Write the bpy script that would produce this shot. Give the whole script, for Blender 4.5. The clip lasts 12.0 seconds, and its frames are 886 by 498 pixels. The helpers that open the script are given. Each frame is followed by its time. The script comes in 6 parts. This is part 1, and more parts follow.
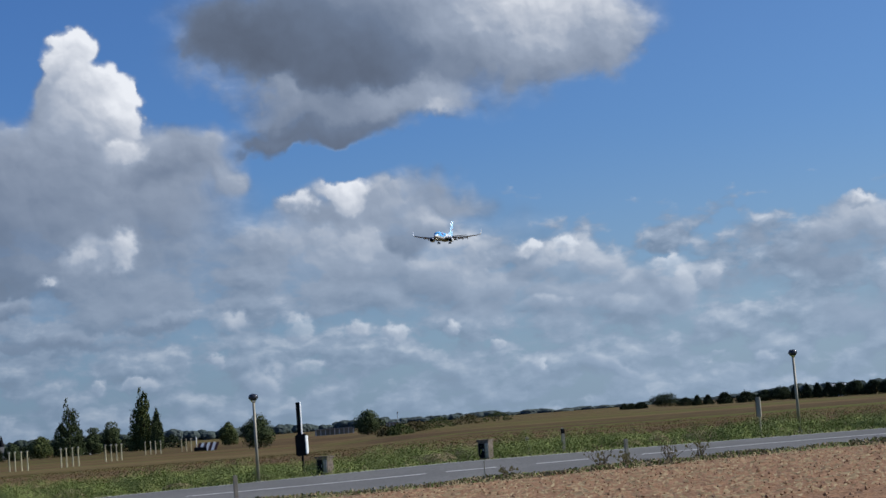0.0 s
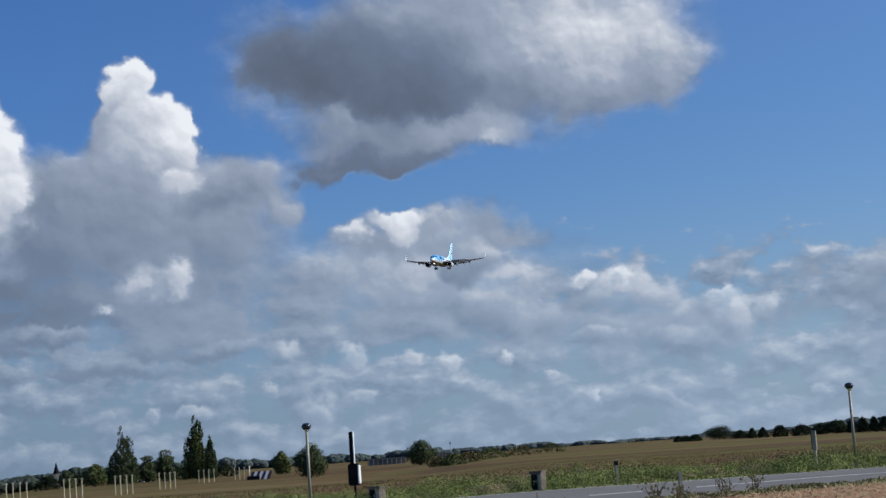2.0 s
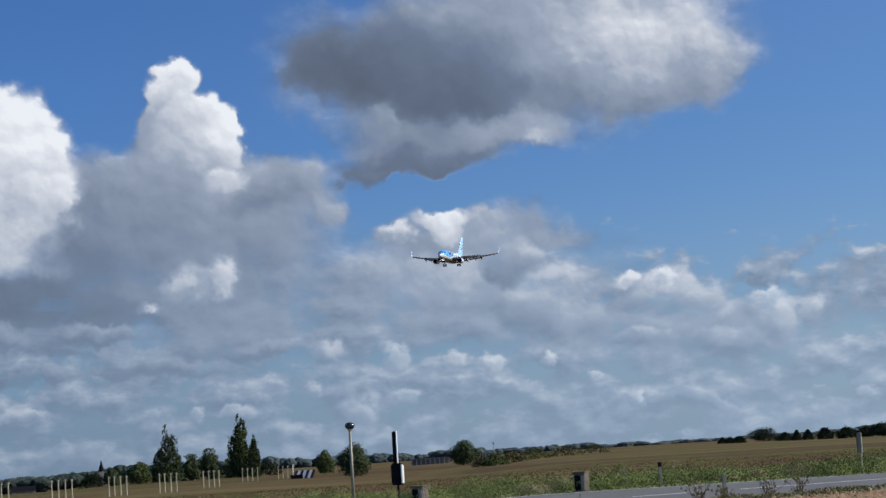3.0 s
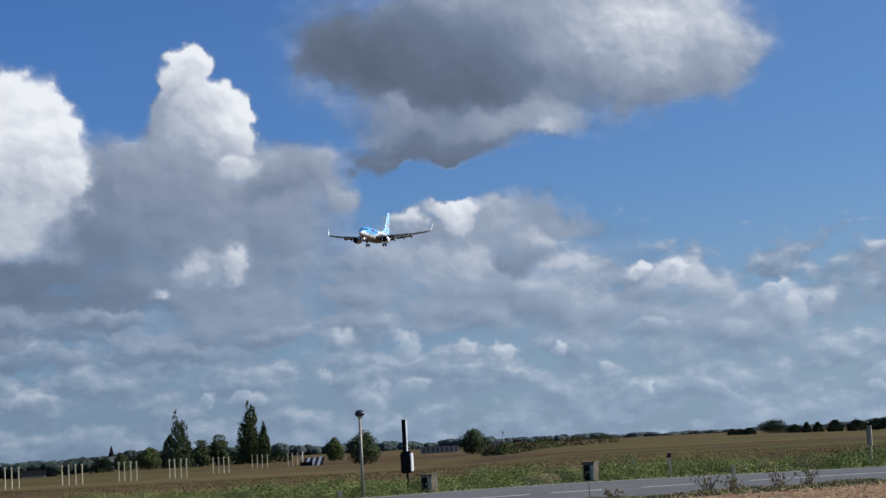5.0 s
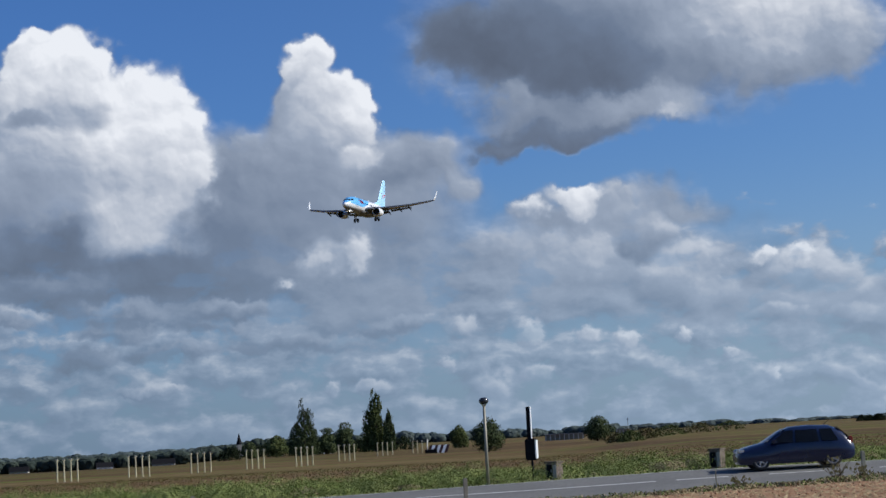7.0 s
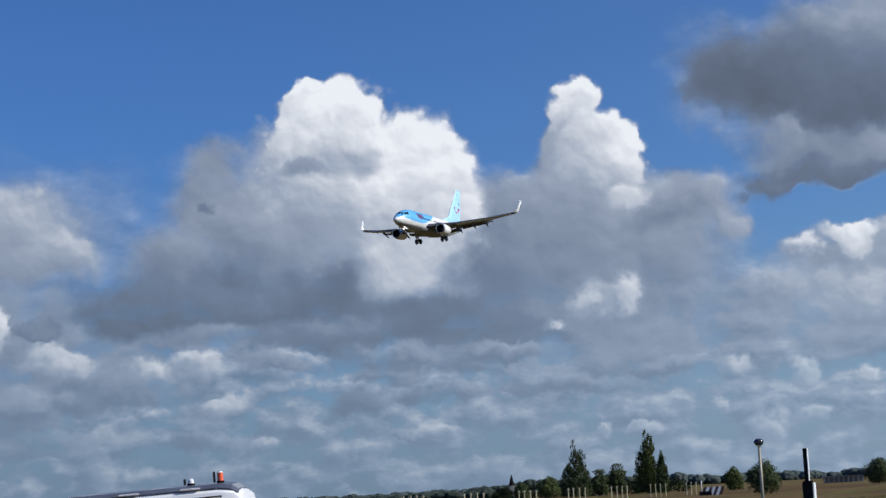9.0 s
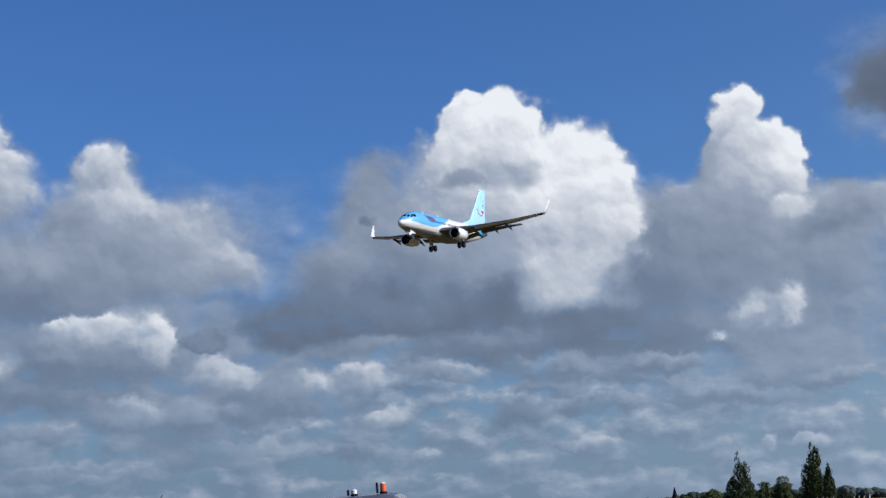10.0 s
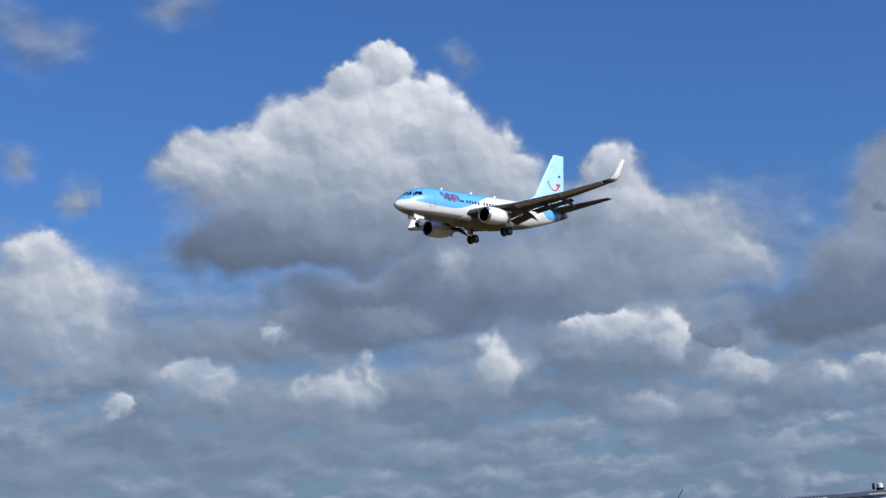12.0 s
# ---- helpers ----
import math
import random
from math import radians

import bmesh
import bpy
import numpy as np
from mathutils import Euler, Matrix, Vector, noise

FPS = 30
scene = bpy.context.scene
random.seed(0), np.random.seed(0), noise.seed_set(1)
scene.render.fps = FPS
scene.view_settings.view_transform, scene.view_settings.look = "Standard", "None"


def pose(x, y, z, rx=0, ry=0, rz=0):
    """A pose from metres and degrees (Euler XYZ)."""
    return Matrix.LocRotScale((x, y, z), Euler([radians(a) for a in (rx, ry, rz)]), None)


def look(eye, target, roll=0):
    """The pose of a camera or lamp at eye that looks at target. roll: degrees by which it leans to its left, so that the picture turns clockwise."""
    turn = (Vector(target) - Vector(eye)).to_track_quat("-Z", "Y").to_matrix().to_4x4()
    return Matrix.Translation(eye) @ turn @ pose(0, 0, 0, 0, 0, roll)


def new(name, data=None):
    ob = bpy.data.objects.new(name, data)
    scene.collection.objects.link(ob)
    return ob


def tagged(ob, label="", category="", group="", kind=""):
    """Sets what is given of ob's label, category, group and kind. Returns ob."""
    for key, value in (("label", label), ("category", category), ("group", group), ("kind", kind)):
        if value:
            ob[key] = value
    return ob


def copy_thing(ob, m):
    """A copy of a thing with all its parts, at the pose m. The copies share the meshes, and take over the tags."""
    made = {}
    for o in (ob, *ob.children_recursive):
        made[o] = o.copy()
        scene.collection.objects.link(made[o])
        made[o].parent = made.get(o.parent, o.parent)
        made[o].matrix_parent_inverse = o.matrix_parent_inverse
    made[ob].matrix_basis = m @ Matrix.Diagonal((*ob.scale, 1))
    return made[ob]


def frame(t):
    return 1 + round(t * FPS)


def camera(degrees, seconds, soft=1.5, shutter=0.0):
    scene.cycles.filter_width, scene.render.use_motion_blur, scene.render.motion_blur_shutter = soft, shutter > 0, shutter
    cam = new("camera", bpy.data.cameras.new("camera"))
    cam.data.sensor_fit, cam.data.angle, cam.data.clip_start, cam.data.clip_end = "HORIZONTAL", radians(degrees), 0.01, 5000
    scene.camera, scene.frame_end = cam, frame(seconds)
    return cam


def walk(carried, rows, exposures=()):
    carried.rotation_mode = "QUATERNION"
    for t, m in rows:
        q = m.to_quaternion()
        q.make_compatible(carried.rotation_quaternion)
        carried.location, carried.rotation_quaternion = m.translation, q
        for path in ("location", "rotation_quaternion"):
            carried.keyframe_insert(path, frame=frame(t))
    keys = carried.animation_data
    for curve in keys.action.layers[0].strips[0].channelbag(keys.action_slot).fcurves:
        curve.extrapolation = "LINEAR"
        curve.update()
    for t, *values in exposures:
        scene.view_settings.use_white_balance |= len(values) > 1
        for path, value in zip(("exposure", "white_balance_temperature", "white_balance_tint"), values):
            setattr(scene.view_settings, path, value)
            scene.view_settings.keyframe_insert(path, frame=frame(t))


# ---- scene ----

# ---- camera ----
EYE = (0.0, 0.0, 1.7)
cam = camera(29.0, 12.0, soft=1.5)


def aim(yaw, pitch, roll):
    return pose(*EYE) @ pose(0, 0, 0, 0, 0, yaw) @ pose(0, 0, 0, 90 + pitch) @ pose(0, 0, 0, 0, 0, roll)


PATH = [
    (0.0, aim(-0.000, 5.650, -4.366)),
    (0.5, aim(0.519, 5.647, -4.611)),
    (1.0, aim(0.951, 5.999, -4.608)),
    (1.5, aim(1.249, 6.526, -4.293)),
    (2.0, aim(1.729, 6.788, -3.889)),
    (2.5, aim(2.465, 6.784, -3.597)),
    (3.0, aim(3.201, 6.884, -3.511)),
    (5.0, aim(3.606, 6.528, -2.932)),
    (5.5, aim(3.687, 6.535, -2.978)),
    (6.0, aim(4.618, 6.423, -2.957)),
    (6.5, aim(6.042, 6.289, -2.946)),
    (6.7, aim(6.702, 6.249, -3.001)),
    (8.3, aim(13.128, 7.376, -3.174)),
    (8.5, aim(14.144, 7.593, -3.011)),
    (9.0, aim(16.707, 8.148, -2.849)),
    (9.5, aim(19.319, 8.597, -2.665)),
    (10.0, aim(22.092, 8.775, -2.482)),
    (10.5, aim(25.004, 8.580, -2.259)),
    (11.0, aim(28.221, 8.279, -2.262)),
    (11.5, aim(32.855, 8.480, -2.322)),
    (12.0, aim(39.235, 9.279, -2.267)),
]
walk(cam, PATH)

# ---- sky and sun ----
SUN_AZ, SUN_EL = -84.0, 35.0      # azimuth to the left of +Y, elevation
to_sun = Vector((-math.sin(radians(SUN_AZ)) * math.cos(radians(SUN_EL)),
                 math.cos(radians(SUN_AZ)) * math.cos(radians(SUN_EL)), math.sin(radians(SUN_EL))))
sun = new("sun", bpy.data.lights.new("sun", "SUN"))
sun.data.energy, sun.data.angle, sun.data.color = 5.0, radians(0.6), (1.0, 0.955, 0.88)
sun.matrix_world = look(to_sun * 100, (0, 0, 0))

world = bpy.data.worlds.new("sky")
scene.world = world
world.use_nodes = True
world.cycles.sampling_method, world.cycles.sample_map_resolution = "MANUAL", 256
wt = world.node_tree
wt.nodes.clear()


def link(tree, value, socket):
    if isinstance(value, bpy.types.NodeSocket):
        tree.links.new(value, socket)
    elif value is not None:
        socket.default_value = value


def wnode(kind, ins=(), **settings):
    n = wt.nodes.new(kind)
    for key, value in settings.items():
        setattr(n, key, value)
    for i, value in enumerate(ins):
        link(wt, value, n.inputs[i])
    return n


def m_(op, a, b=None, c=None):
    return wnode("ShaderNodeMath", (a, b, c), operation=op).outputs[0]


def v_(op, a, b=None, c=None):
    return wnode("ShaderNodeVectorMath", (a, b, c), operation=op).outputs[0]


def ramp_(value, lo, hi, a=0.0, b=1.0, kind="SMOOTHSTEP"):
    return wnode("ShaderNodeMapRange", (value, lo, hi, a, b), interpolation_type=kind).outputs[0]


def mixf(fac, a, b):
    n = wnode("ShaderNodeMix", data_type="FLOAT")
    for i, value in ((0, fac), (2, a), (3, b)):
        link(wt, value, n.inputs[i])
    return n.outputs[0]


def mixc(fac, a, b):
    n = wnode("ShaderNodeMix", data_type="RGBA")
    for i, value in ((0, fac), (6, a), (7, b)):
        link(wt, value, n.inputs[i])
    return n.outputs[2]


def fbm(vector, scale, detail=5.0, rough=0.55, colour=False):
    n = wnode("ShaderNodeTexNoise", noise_dimensions="3D")
    link(wt, vector, n.inputs["Vector"])
    n.inputs["Scale"].default_value, n.inputs["Detail"].default_value = scale, detail
    n.inputs["Roughness"].default_value = rough
    return n.outputs["Color" if colour else 0]


# direction -> degrees of azimuth (to the left of +Y) and elevation
way = wnode("ShaderNodeTexCoord").outputs["Generated"]
part_xyz = wnode("ShaderNodeSeparateXYZ", (way,))
azimuth = m_("MULTIPLY", m_("ARCTAN2", m_("MULTIPLY", part_xyz.outputs[0], -1.0), part_xyz.outputs[1]), 57.29578)
elevation = m_("MULTIPLY", m_("ARCSINE", part_xyz.outputs[2]), 57.29578)
flat = wnode("ShaderNodeCombineXYZ", (azimuth, elevation, 0.0)).outputs[0]

# ragged, billowing outlines: the plane of the sky is bent by noise at two sizes
bend_large = v_("SUBTRACT", fbm(flat, 0.42, 6.0, 0.44, True), (0.5, 0.5, 0.5))
bend_small = v_("SUBTRACT", fbm(flat, 1.5, 4.0, 0.45, True), (0.5, 0.5, 0.5))
bend_tiny = v_("SUBTRACT", fbm(flat, 3.4, 3.0, 0.5, True), (0.5, 0.5, 0.5))
bent = []
for wide, fine, tiny in ((3.0, 0.32, 0.14), (1.0, 0.55, 0.42)):
    both = v_("ADD", flat, v_("ADD", v_("MULTIPLY", bend_large, (wide, wide, 0)), v_("ADD", v_("MULTIPLY", bend_small, (fine, fine, 0)), v_("MULTIPLY", bend_tiny, (tiny, tiny, 0)))))
    bent.append(both)



def billows(vector, scale):
    n = wnode("ShaderNodeTexVoronoi", feature="SMOOTH_F1", voronoi_dimensions="2D")
    link(wt, vector, n.inputs["Vector"])
    n.inputs["Scale"].default_value, n.inputs["Smoothness"].default_value = scale, 0.35
    return n.outputs["Distance"]


# round lobes at three sizes, and the same seen from a little nearer the sun
lobe_at = v_("ADD", flat, v_("ADD", v_("MULTIPLY", bend_large, (0.8, 0.8, 0)), v_("ADD", v_("MULTIPLY", bend_small, (0.35, 0.35, 0)), v_("MULTIPLY", bend_tiny, (0.16, 0.16, 0)))))
lobes, heads = None, None
for scale, share, shift in ((0.8, 1.0, 0.22), (2.0, 0.5, 0.10), (4.6, 0.2, 0.045)):
    here = billows(lobe_at, scale)
    nearer = billows(v_("ADD", lobe_at, (-shift * 0.6, shift, 0)), scale)
    one = m_("MULTIPLY", m_("SUBTRACT", 0.36, here), share)
    two = m_("MULTIPLY", m_("SUBTRACT", nearer, here), share)
    lobes = one if lobes is None else m_("ADD", lobes, one)
    heads = two if heads is None else m_("ADD", heads, two)

lobes = m_("MAXIMUM", lobes, -0.10)

puffs = []


def puff(az, el, wide, high, bright, relief, edge, warp):
    """One billow, painted over those before it: centre and radii in degrees, brightness, how much
    its sunny upper right side gains, how soft its edge is, and how far noise bends it."""
    puffs.append((az, el, wide, high, bright, relief, edge, warp))


def bank_of(some):
    """A node group that paints some billows over what came before."""
    g = bpy.data.node_groups.new("cloud_bank", "ShaderNodeTree")
    for name, kind in (("large", "NodeSocketVector"), ("small", "NodeSocketVector"), ("cover", "NodeSocketFloat"), ("tone", "NodeSocketFloat"), ("lobes", "NodeSocketFloat")):
        g.interface.new_socket(name, in_out="INPUT", socket_type=kind)
    for name in ("cover", "tone"):
        g.interface.new_socket(name, in_out="OUTPUT", socket_type="NodeSocketFloat")

    def n_(kind, ins, **settings):
        n = g.nodes.new(kind)
        for key, value in settings.items():
            setattr(n, key, value)
        for k, value in ins:
            link(g, value, n.inputs[k])
        return n

    start = g.nodes.new("NodeGroupInput")
    planes = [n_("ShaderNodeSeparateXYZ", ((0, start.outputs[k]),)) for k in (0, 1)]
    cov, ton = start.outputs[2], start.outputs[3]
    for az, el, wide, high, bright, relief, edge, warp in some:
        uv = planes[0 if warp >= 1 else 1]
        here = n_("ShaderNodeCombineXYZ", ((0, uv.outputs[0]), (1, uv.outputs[1]), (2, ton))).outputs[0]
        local = n_("ShaderNodeVectorMath", ((0, here), (1, (1 / wide, 1 / high, 0)), (2, (-az / wide, -el / high, 0))), operation="MULTIPLY_ADD").outputs[0]
        fall = n_("ShaderNodeTexGradient", ((0, local),), gradient_type="SPHERICAL").outputs[1]
        swell = n_("ShaderNodeMath", ((0, start.outputs[4]), (1, 1.7 * max(0.12, 0.95 - edge)), (2, 1.0)), operation="MULTIPLY_ADD").outputs[0]
        fall = n_("ShaderNodeMath", ((0, swell), (1, fall)), operation="MULTIPLY").outputs[0]
        alpha = n_("ShaderNodeMapRange", ((0, fall), (1, 0.06), (2, 0.06 + edge)), interpolation_type="SMOOTHSTEP").outputs[0]
        sunny = n_("ShaderNodeVectorMath", ((0, local), (1, (-0.5 * relief, 0.86 * relief, 0))), operation="DOT_PRODUCT").outputs["Value"]
        lit = n_("ShaderNodeMath", ((0, sunny), (1, bright)), operation="ADD").outputs[0]
        ton = n_("ShaderNodeMix", ((0, alpha), (2, ton), (3, lit)), data_type="FLOAT").outputs[0]
        cov = n_("ShaderNodeMix", ((0, alpha), (2, cov), (3, 1.0)), data_type="FLOAT").outputs[0]
    end = g.nodes.new("NodeGroupOutput")
    g.links.new(cov, end.inputs[0])
    g.links.new(ton, end.inputs[1])
    return g


# broken layer of small cumulus that runs round the whole sky, lower and denser towards the horizon
layer_at = v_("ADD", v_("MULTIPLY", bend_small, (0.25, 0.25, 0)), wnode("ShaderNodeCombineXYZ", (m_("MULTIPLY", azimuth, 0.55), m_("MULTIPLY", elevation, 1.0), 3.0)).outputs[0])
layer = fbm(layer_at, 1.0, 6.0, 0.52)
layer_low = ramp_(elevation, 4.5, 9.5, 0.60, 0.12)
cover = ramp_(m_("ADD", layer, m_("SUBTRACT", layer_low, 0.5)), 0.46, 0.62, 0.0, 0.85)
layer_lit = m_("SUBTRACT", layer, fbm(v_("ADD", layer_at, (-0.16, 0.34, 0)), 1.0, 6.0, 0.52))
tone = m_("ADD", m_("MULTIPLY", layer_lit, 1.6), 0.50)
low_sky = ramp_(elevation, 8.5, 3.5)

# the single clouds, from far to near
puff(2.77, 5.30, 9.92, 2.84, 0.54, 0.10, 0.90, 1.00)
puff(10.11, 4.85, 7.80, 3.07, 0.48, 0.10, 0.90, 1.00)
puff(10.92, 6.76, 7.09, 2.13, 0.50, 0.10, 0.80, 1.00)
puff(-4.86, 3.39, 7.80, 1.42, 0.62, 0.15, 0.90, 1.00)
puff(48.47, 6.18, 12.29, 4.02, 0.46, 0.10, 0.90, 1.00)
puff(44.81, 2.91, 16.54, 2.60, 0.44, 0.10, 0.90, 1.00)
puff(32.26, 9.15, 7.80, 3.31, 0.50, 0.15, 0.80, 1.00)
puff(33.40, 5.64, 11.81, 3.54, 0.45, 0.10, 0.90, 1.00)
puff(31.82, 5.41, 11.81, 2.60, 0.45, 0.10, 0.90, 1.00)
puff(39.29, 4.13, 7.09, 2.84, 0.45, 0.10, 0.90, 1.00)
puff(2.64, 7.09, 3.54, 1.42, 0.55, 0.25, 0.40, 1.00)
puff(-0.44, 7.44, 2.13, 1.06, 0.55, 0.20, 0.70, 1.00)
puff(3.34, 7.90, 1.18, 0.59, 0.90, 0.26, 0.30, 1.00)
puff(4.79, 7.52, 0.83, 0.52, 0.83, 0.52, 0.50, 0.45)
puff(3.47, 6.11, 3.54, 1.30, 0.68, 0.20, 0.50, 1.00)
puff(0.78, 6.49, 1.42, 1.04, 0.58, 0.40, 0.50, 1.00)
puff(-3.22, 4.09, 6.14, 1.18, 0.62, 0.25, 0.50, 1.00)
puff(-0.25, 4.89, 2.01, 1.43, 0.68, 0.52, 0.50, 1.00)
puff(-4.05, 4.97, 2.60, 1.09, 0.68, 0.52, 0.50, 1.00)
puff(-7.38, 4.31, 1.77, 1.17, 0.71, 0.52, 0.50, 1.00)
puff(-2.77, 5.58, 0.71, 0.39, 0.93, 0.52, 0.50, 0.45)
puff(-4.08, 5.31, 0.83, 0.57, 0.93, 0.52, 0.50, 0.45)
puff(-7.33, 4.69, 0.95, 0.57, 0.93, 0.52, 0.50, 0.45)
puff(-8.94, 3.99, 0.71, 0.73, 0.73, 0.52, 0.50, 0.45)
puff(-10.11, 3.70, 1.65, 0.47, 0.50, 0.10, 0.70, 1.00)
puff(-12.40, 4.60, 2.13, 0.95, 0.40, 0.20, 0.50, 1.00)
puff(-13.53, 5.14, 2.36, 1.43, 0.58, 0.40, 0.50, 1.00)
puff(-13.99, 6.07, 0.71, 0.47, 0.88, 0.52, 0.50, 0.45)
puff(-14.00, 2.61, 3.07, 1.30, 0.50, 0.20, 0.70, 1.00)
puff(-10.27, 5.36, 1.18, 0.71, 0.50, 0.10, 0.90, 1.00)
puff(5.08, 3.35, 0.83, 0.62, 0.78, 0.52, 0.50, 0.45)
puff(7.21, 3.62, 0.95, 0.57, 0.68, 0.52, 0.50, 0.45)
puff(2.92, 3.14, 0.66, 0.42, 0.78, 0.52, 0.50, 0.45)
puff(1.80, 2.96, 0.57, 0.57, 0.78, 0.52, 0.50, 0.45)
puff(-0.09, 2.86, 0.43, 0.52, 0.75, 0.52, 0.50, 0.45)
puff(-1.56, 2.22, 0.43, 0.26, 0.68, 0.52, 0.50, 0.45)
puff(4.88, 2.06, 0.95, 0.47, 0.73, 0.52, 0.50, 0.45)
puff(-2.83, 1.57, 0.47, 0.44, 0.68, 0.52, 0.50, 0.45)
puff(-5.17, 1.48, 1.18, 0.42, 0.60, 0.40, 0.50, 1.00)
puff(7.85, 2.46, 0.43, 0.31, 0.68, 0.52, 0.50, 0.45)
puff(11.74, 1.81, 0.47, 0.36, 0.68, 0.52, 0.50, 0.45)
puff(10.47, 1.72, 0.95, 0.36, 0.70, 0.40, 0.50, 0.45)
puff(6.21, 1.87, 1.18, 0.42, 0.63, 0.40, 0.50, 1.00)
puff(-10.26, 1.35, 0.59, 0.36, 0.68, 0.40, 0.50, 0.45)
puff(-8.71, 1.42, 0.43, 0.26, 0.68, 0.40, 0.50, 0.45)
puff(-5.39, 2.97, 1.42, 0.52, 0.58, 0.40, 0.50, 1.00)
puff(-3.34, 3.23, 1.18, 0.52, 0.58, 0.40, 0.50, 1.00)
puff(1.05, 12.91, 9.45, 3.54, 0.46, 0.20, 0.45, 1.00)
puff(5.82, 13.38, 3.07, 1.89, 0.30, 0.15, 0.60, 1.00)
puff(4.46, 13.68, 5.43, 2.60, 0.26, 0.20, 0.80, 1.00)
puff(-1.81, 14.92, 7.80, 2.84, 0.66, 0.20, 0.70, 1.00)
puff(2.97, 10.70, 4.96, 1.20, 0.48, 0.25, 0.50, 1.00)
puff(3.98, 9.95, 3.78, 0.50, 0.22, 0.15, 0.60, 1.00)
puff(-3.97, 13.07, 5.20, 2.36, 0.83, 0.39, 0.80, 1.00)
puff(-5.83, 12.34, 2.13, 1.65, 0.60, 0.20, 0.70, 1.00)
puff(-0.49, 10.45, 1.65, 0.83, 0.62, 0.20, 0.90, 1.00)
puff(1.90, 11.85, 4.25, 1.89, 0.28, 0.20, 0.90, 1.00)
puff(5.00, 11.48, 0.71, 0.95, 0.50, 0.20, 0.60, 0.45)
puff(10.21, 8.20, 5.67, 2.60, 0.50, 0.20, 0.70, 1.00)
puff(8.64, 9.27, 3.31, 1.42, 0.52, 0.20, 0.50, 1.00)
puff(14.16, 8.72, 2.60, 2.60, 0.56, 0.20, 0.50, 1.00)
puff(11.67, 9.76, 3.07, 1.89, 0.60, 0.30, 0.40, 1.00)
puff(12.55, 11.29, 1.37, 1.65, 0.67, 0.39, 0.30, 1.00)
puff(12.31, 12.68, 1.23, 1.06, 0.95, 0.26, 0.25, 1.00)
puff(11.23, 11.21, 1.80, 1.46, 0.87, 0.33, 0.25, 1.00)
puff(10.32, 10.93, 0.76, 1.42, 0.95, 0.26, 0.25, 1.00)
puff(11.83, 10.33, 2.13, 1.42, 0.66, 0.20, 0.60, 1.00)
puff(10.45, 9.44, 1.06, 0.59, 0.80, 0.26, 0.50, 0.45)
puff(6.56, 8.79, 1.18, 0.90, 0.62, 0.20, 0.60, 1.00)
puff(13.47, 7.20, 3.31, 2.60, 0.44, 0.20, 0.60, 1.00)
puff(41.40, 14.50, 1.30, 1.45, 0.80, 0.33, 0.35, 1.00)
puff(40.86, 13.10, 3.30, 2.30, 0.79, 0.33, 0.35, 1.00)
puff(41.78, 12.82, 3.31, 2.36, 0.75, 0.33, 0.60, 1.00)
puff(38.09, 11.72, 3.07, 2.13, 0.69, 0.39, 0.35, 1.00)
puff(33.57, 10.73, 2.36, 2.13, 0.69, 0.39, 0.35, 1.00)
puff(31.71, 9.17, 3.78, 2.13, 0.60, 0.30, 0.40, 1.00)
puff(40.14, 10.43, 6.14, 2.60, 0.52, 0.30, 0.50, 1.00)
puff(35.15, 8.13, 7.80, 1.89, 0.46, 0.30, 0.50, 1.00)
puff(40.17, 7.66, 6.62, 1.65, 0.30, 0.30, 0.50, 1.00)
puff(29.82, 8.36, 2.13, 1.42, 0.60, 0.20, 0.60, 1.00)
puff(33.70, 5.65, 3.07, 1.65, 0.45, 0.40, 0.35, 1.00)
puff(31.99, 5.98, 1.06, 1.06, 0.77, 0.26, 0.40, 0.45)
puff(34.43, 6.52, 1.18, 0.59, 0.80, 0.26, 0.35, 1.00)
puff(37.45, 4.82, 1.89, 1.42, 0.55, 0.40, 0.40, 1.00)
puff(37.72, 5.20, 0.71, 0.83, 0.90, 0.26, 0.30, 0.45)
puff(29.94, 4.96, 1.42, 1.06, 0.70, 0.30, 0.40, 1.00)
puff(30.10, 5.91, 1.06, 0.43, 0.24, 0.10, 0.50, 0.45)
puff(42.53, 4.94, 1.42, 1.18, 0.70, 0.30, 0.40, 1.00)
puff(25.04, 4.58, 0.95, 0.66, 0.70, 0.39, 0.40, 0.45)
puff(24.73, 3.25, 1.42, 0.52, 0.70, 0.39, 0.40, 1.00)
puff(20.06, 3.22, 1.42, 0.47, 0.30, 0.10, 0.60, 1.00)
puff(27.58, 2.62, 0.83, 0.57, 0.68, 0.40, 0.50, 0.45)
puff(22.92, 1.86, 0.71, 0.36, 0.68, 0.40, 0.50, 0.45)
puff(31.15, 2.75, 2.60, 0.95, 0.40, 0.20, 0.70, 1.00)
puff(34.69, 3.62, 1.89, 0.95, 0.42, 0.20, 0.60, 1.00)
puff(39.31, 2.66, 2.84, 0.95, 0.42, 0.20, 0.70, 1.00)
puff(24.49, 0.44, 0.71, 0.31, 0.58, 0.40, 0.50, 0.45)
puff(36.03, 1.63, 0.95, 0.36, 0.53, 0.40, 0.50, 0.45)
puff(19.16, 5.58, 9.92, 1.65, 0.36, 0.15, 0.80, 1.00)
puff(22.90, 6.78, 7.56, 1.89, 0.12, 0.25, 0.50, 1.00)
puff(17.81, 5.99, 6.14, 1.77, 0.17, 0.20, 0.60, 1.00)
puff(15.06, 7.64, 2.60, 2.84, 0.38, 0.25, 0.60, 1.00)
puff(13.10, 8.66, 3.31, 2.60, 0.48, 0.25, 0.60, 1.00)
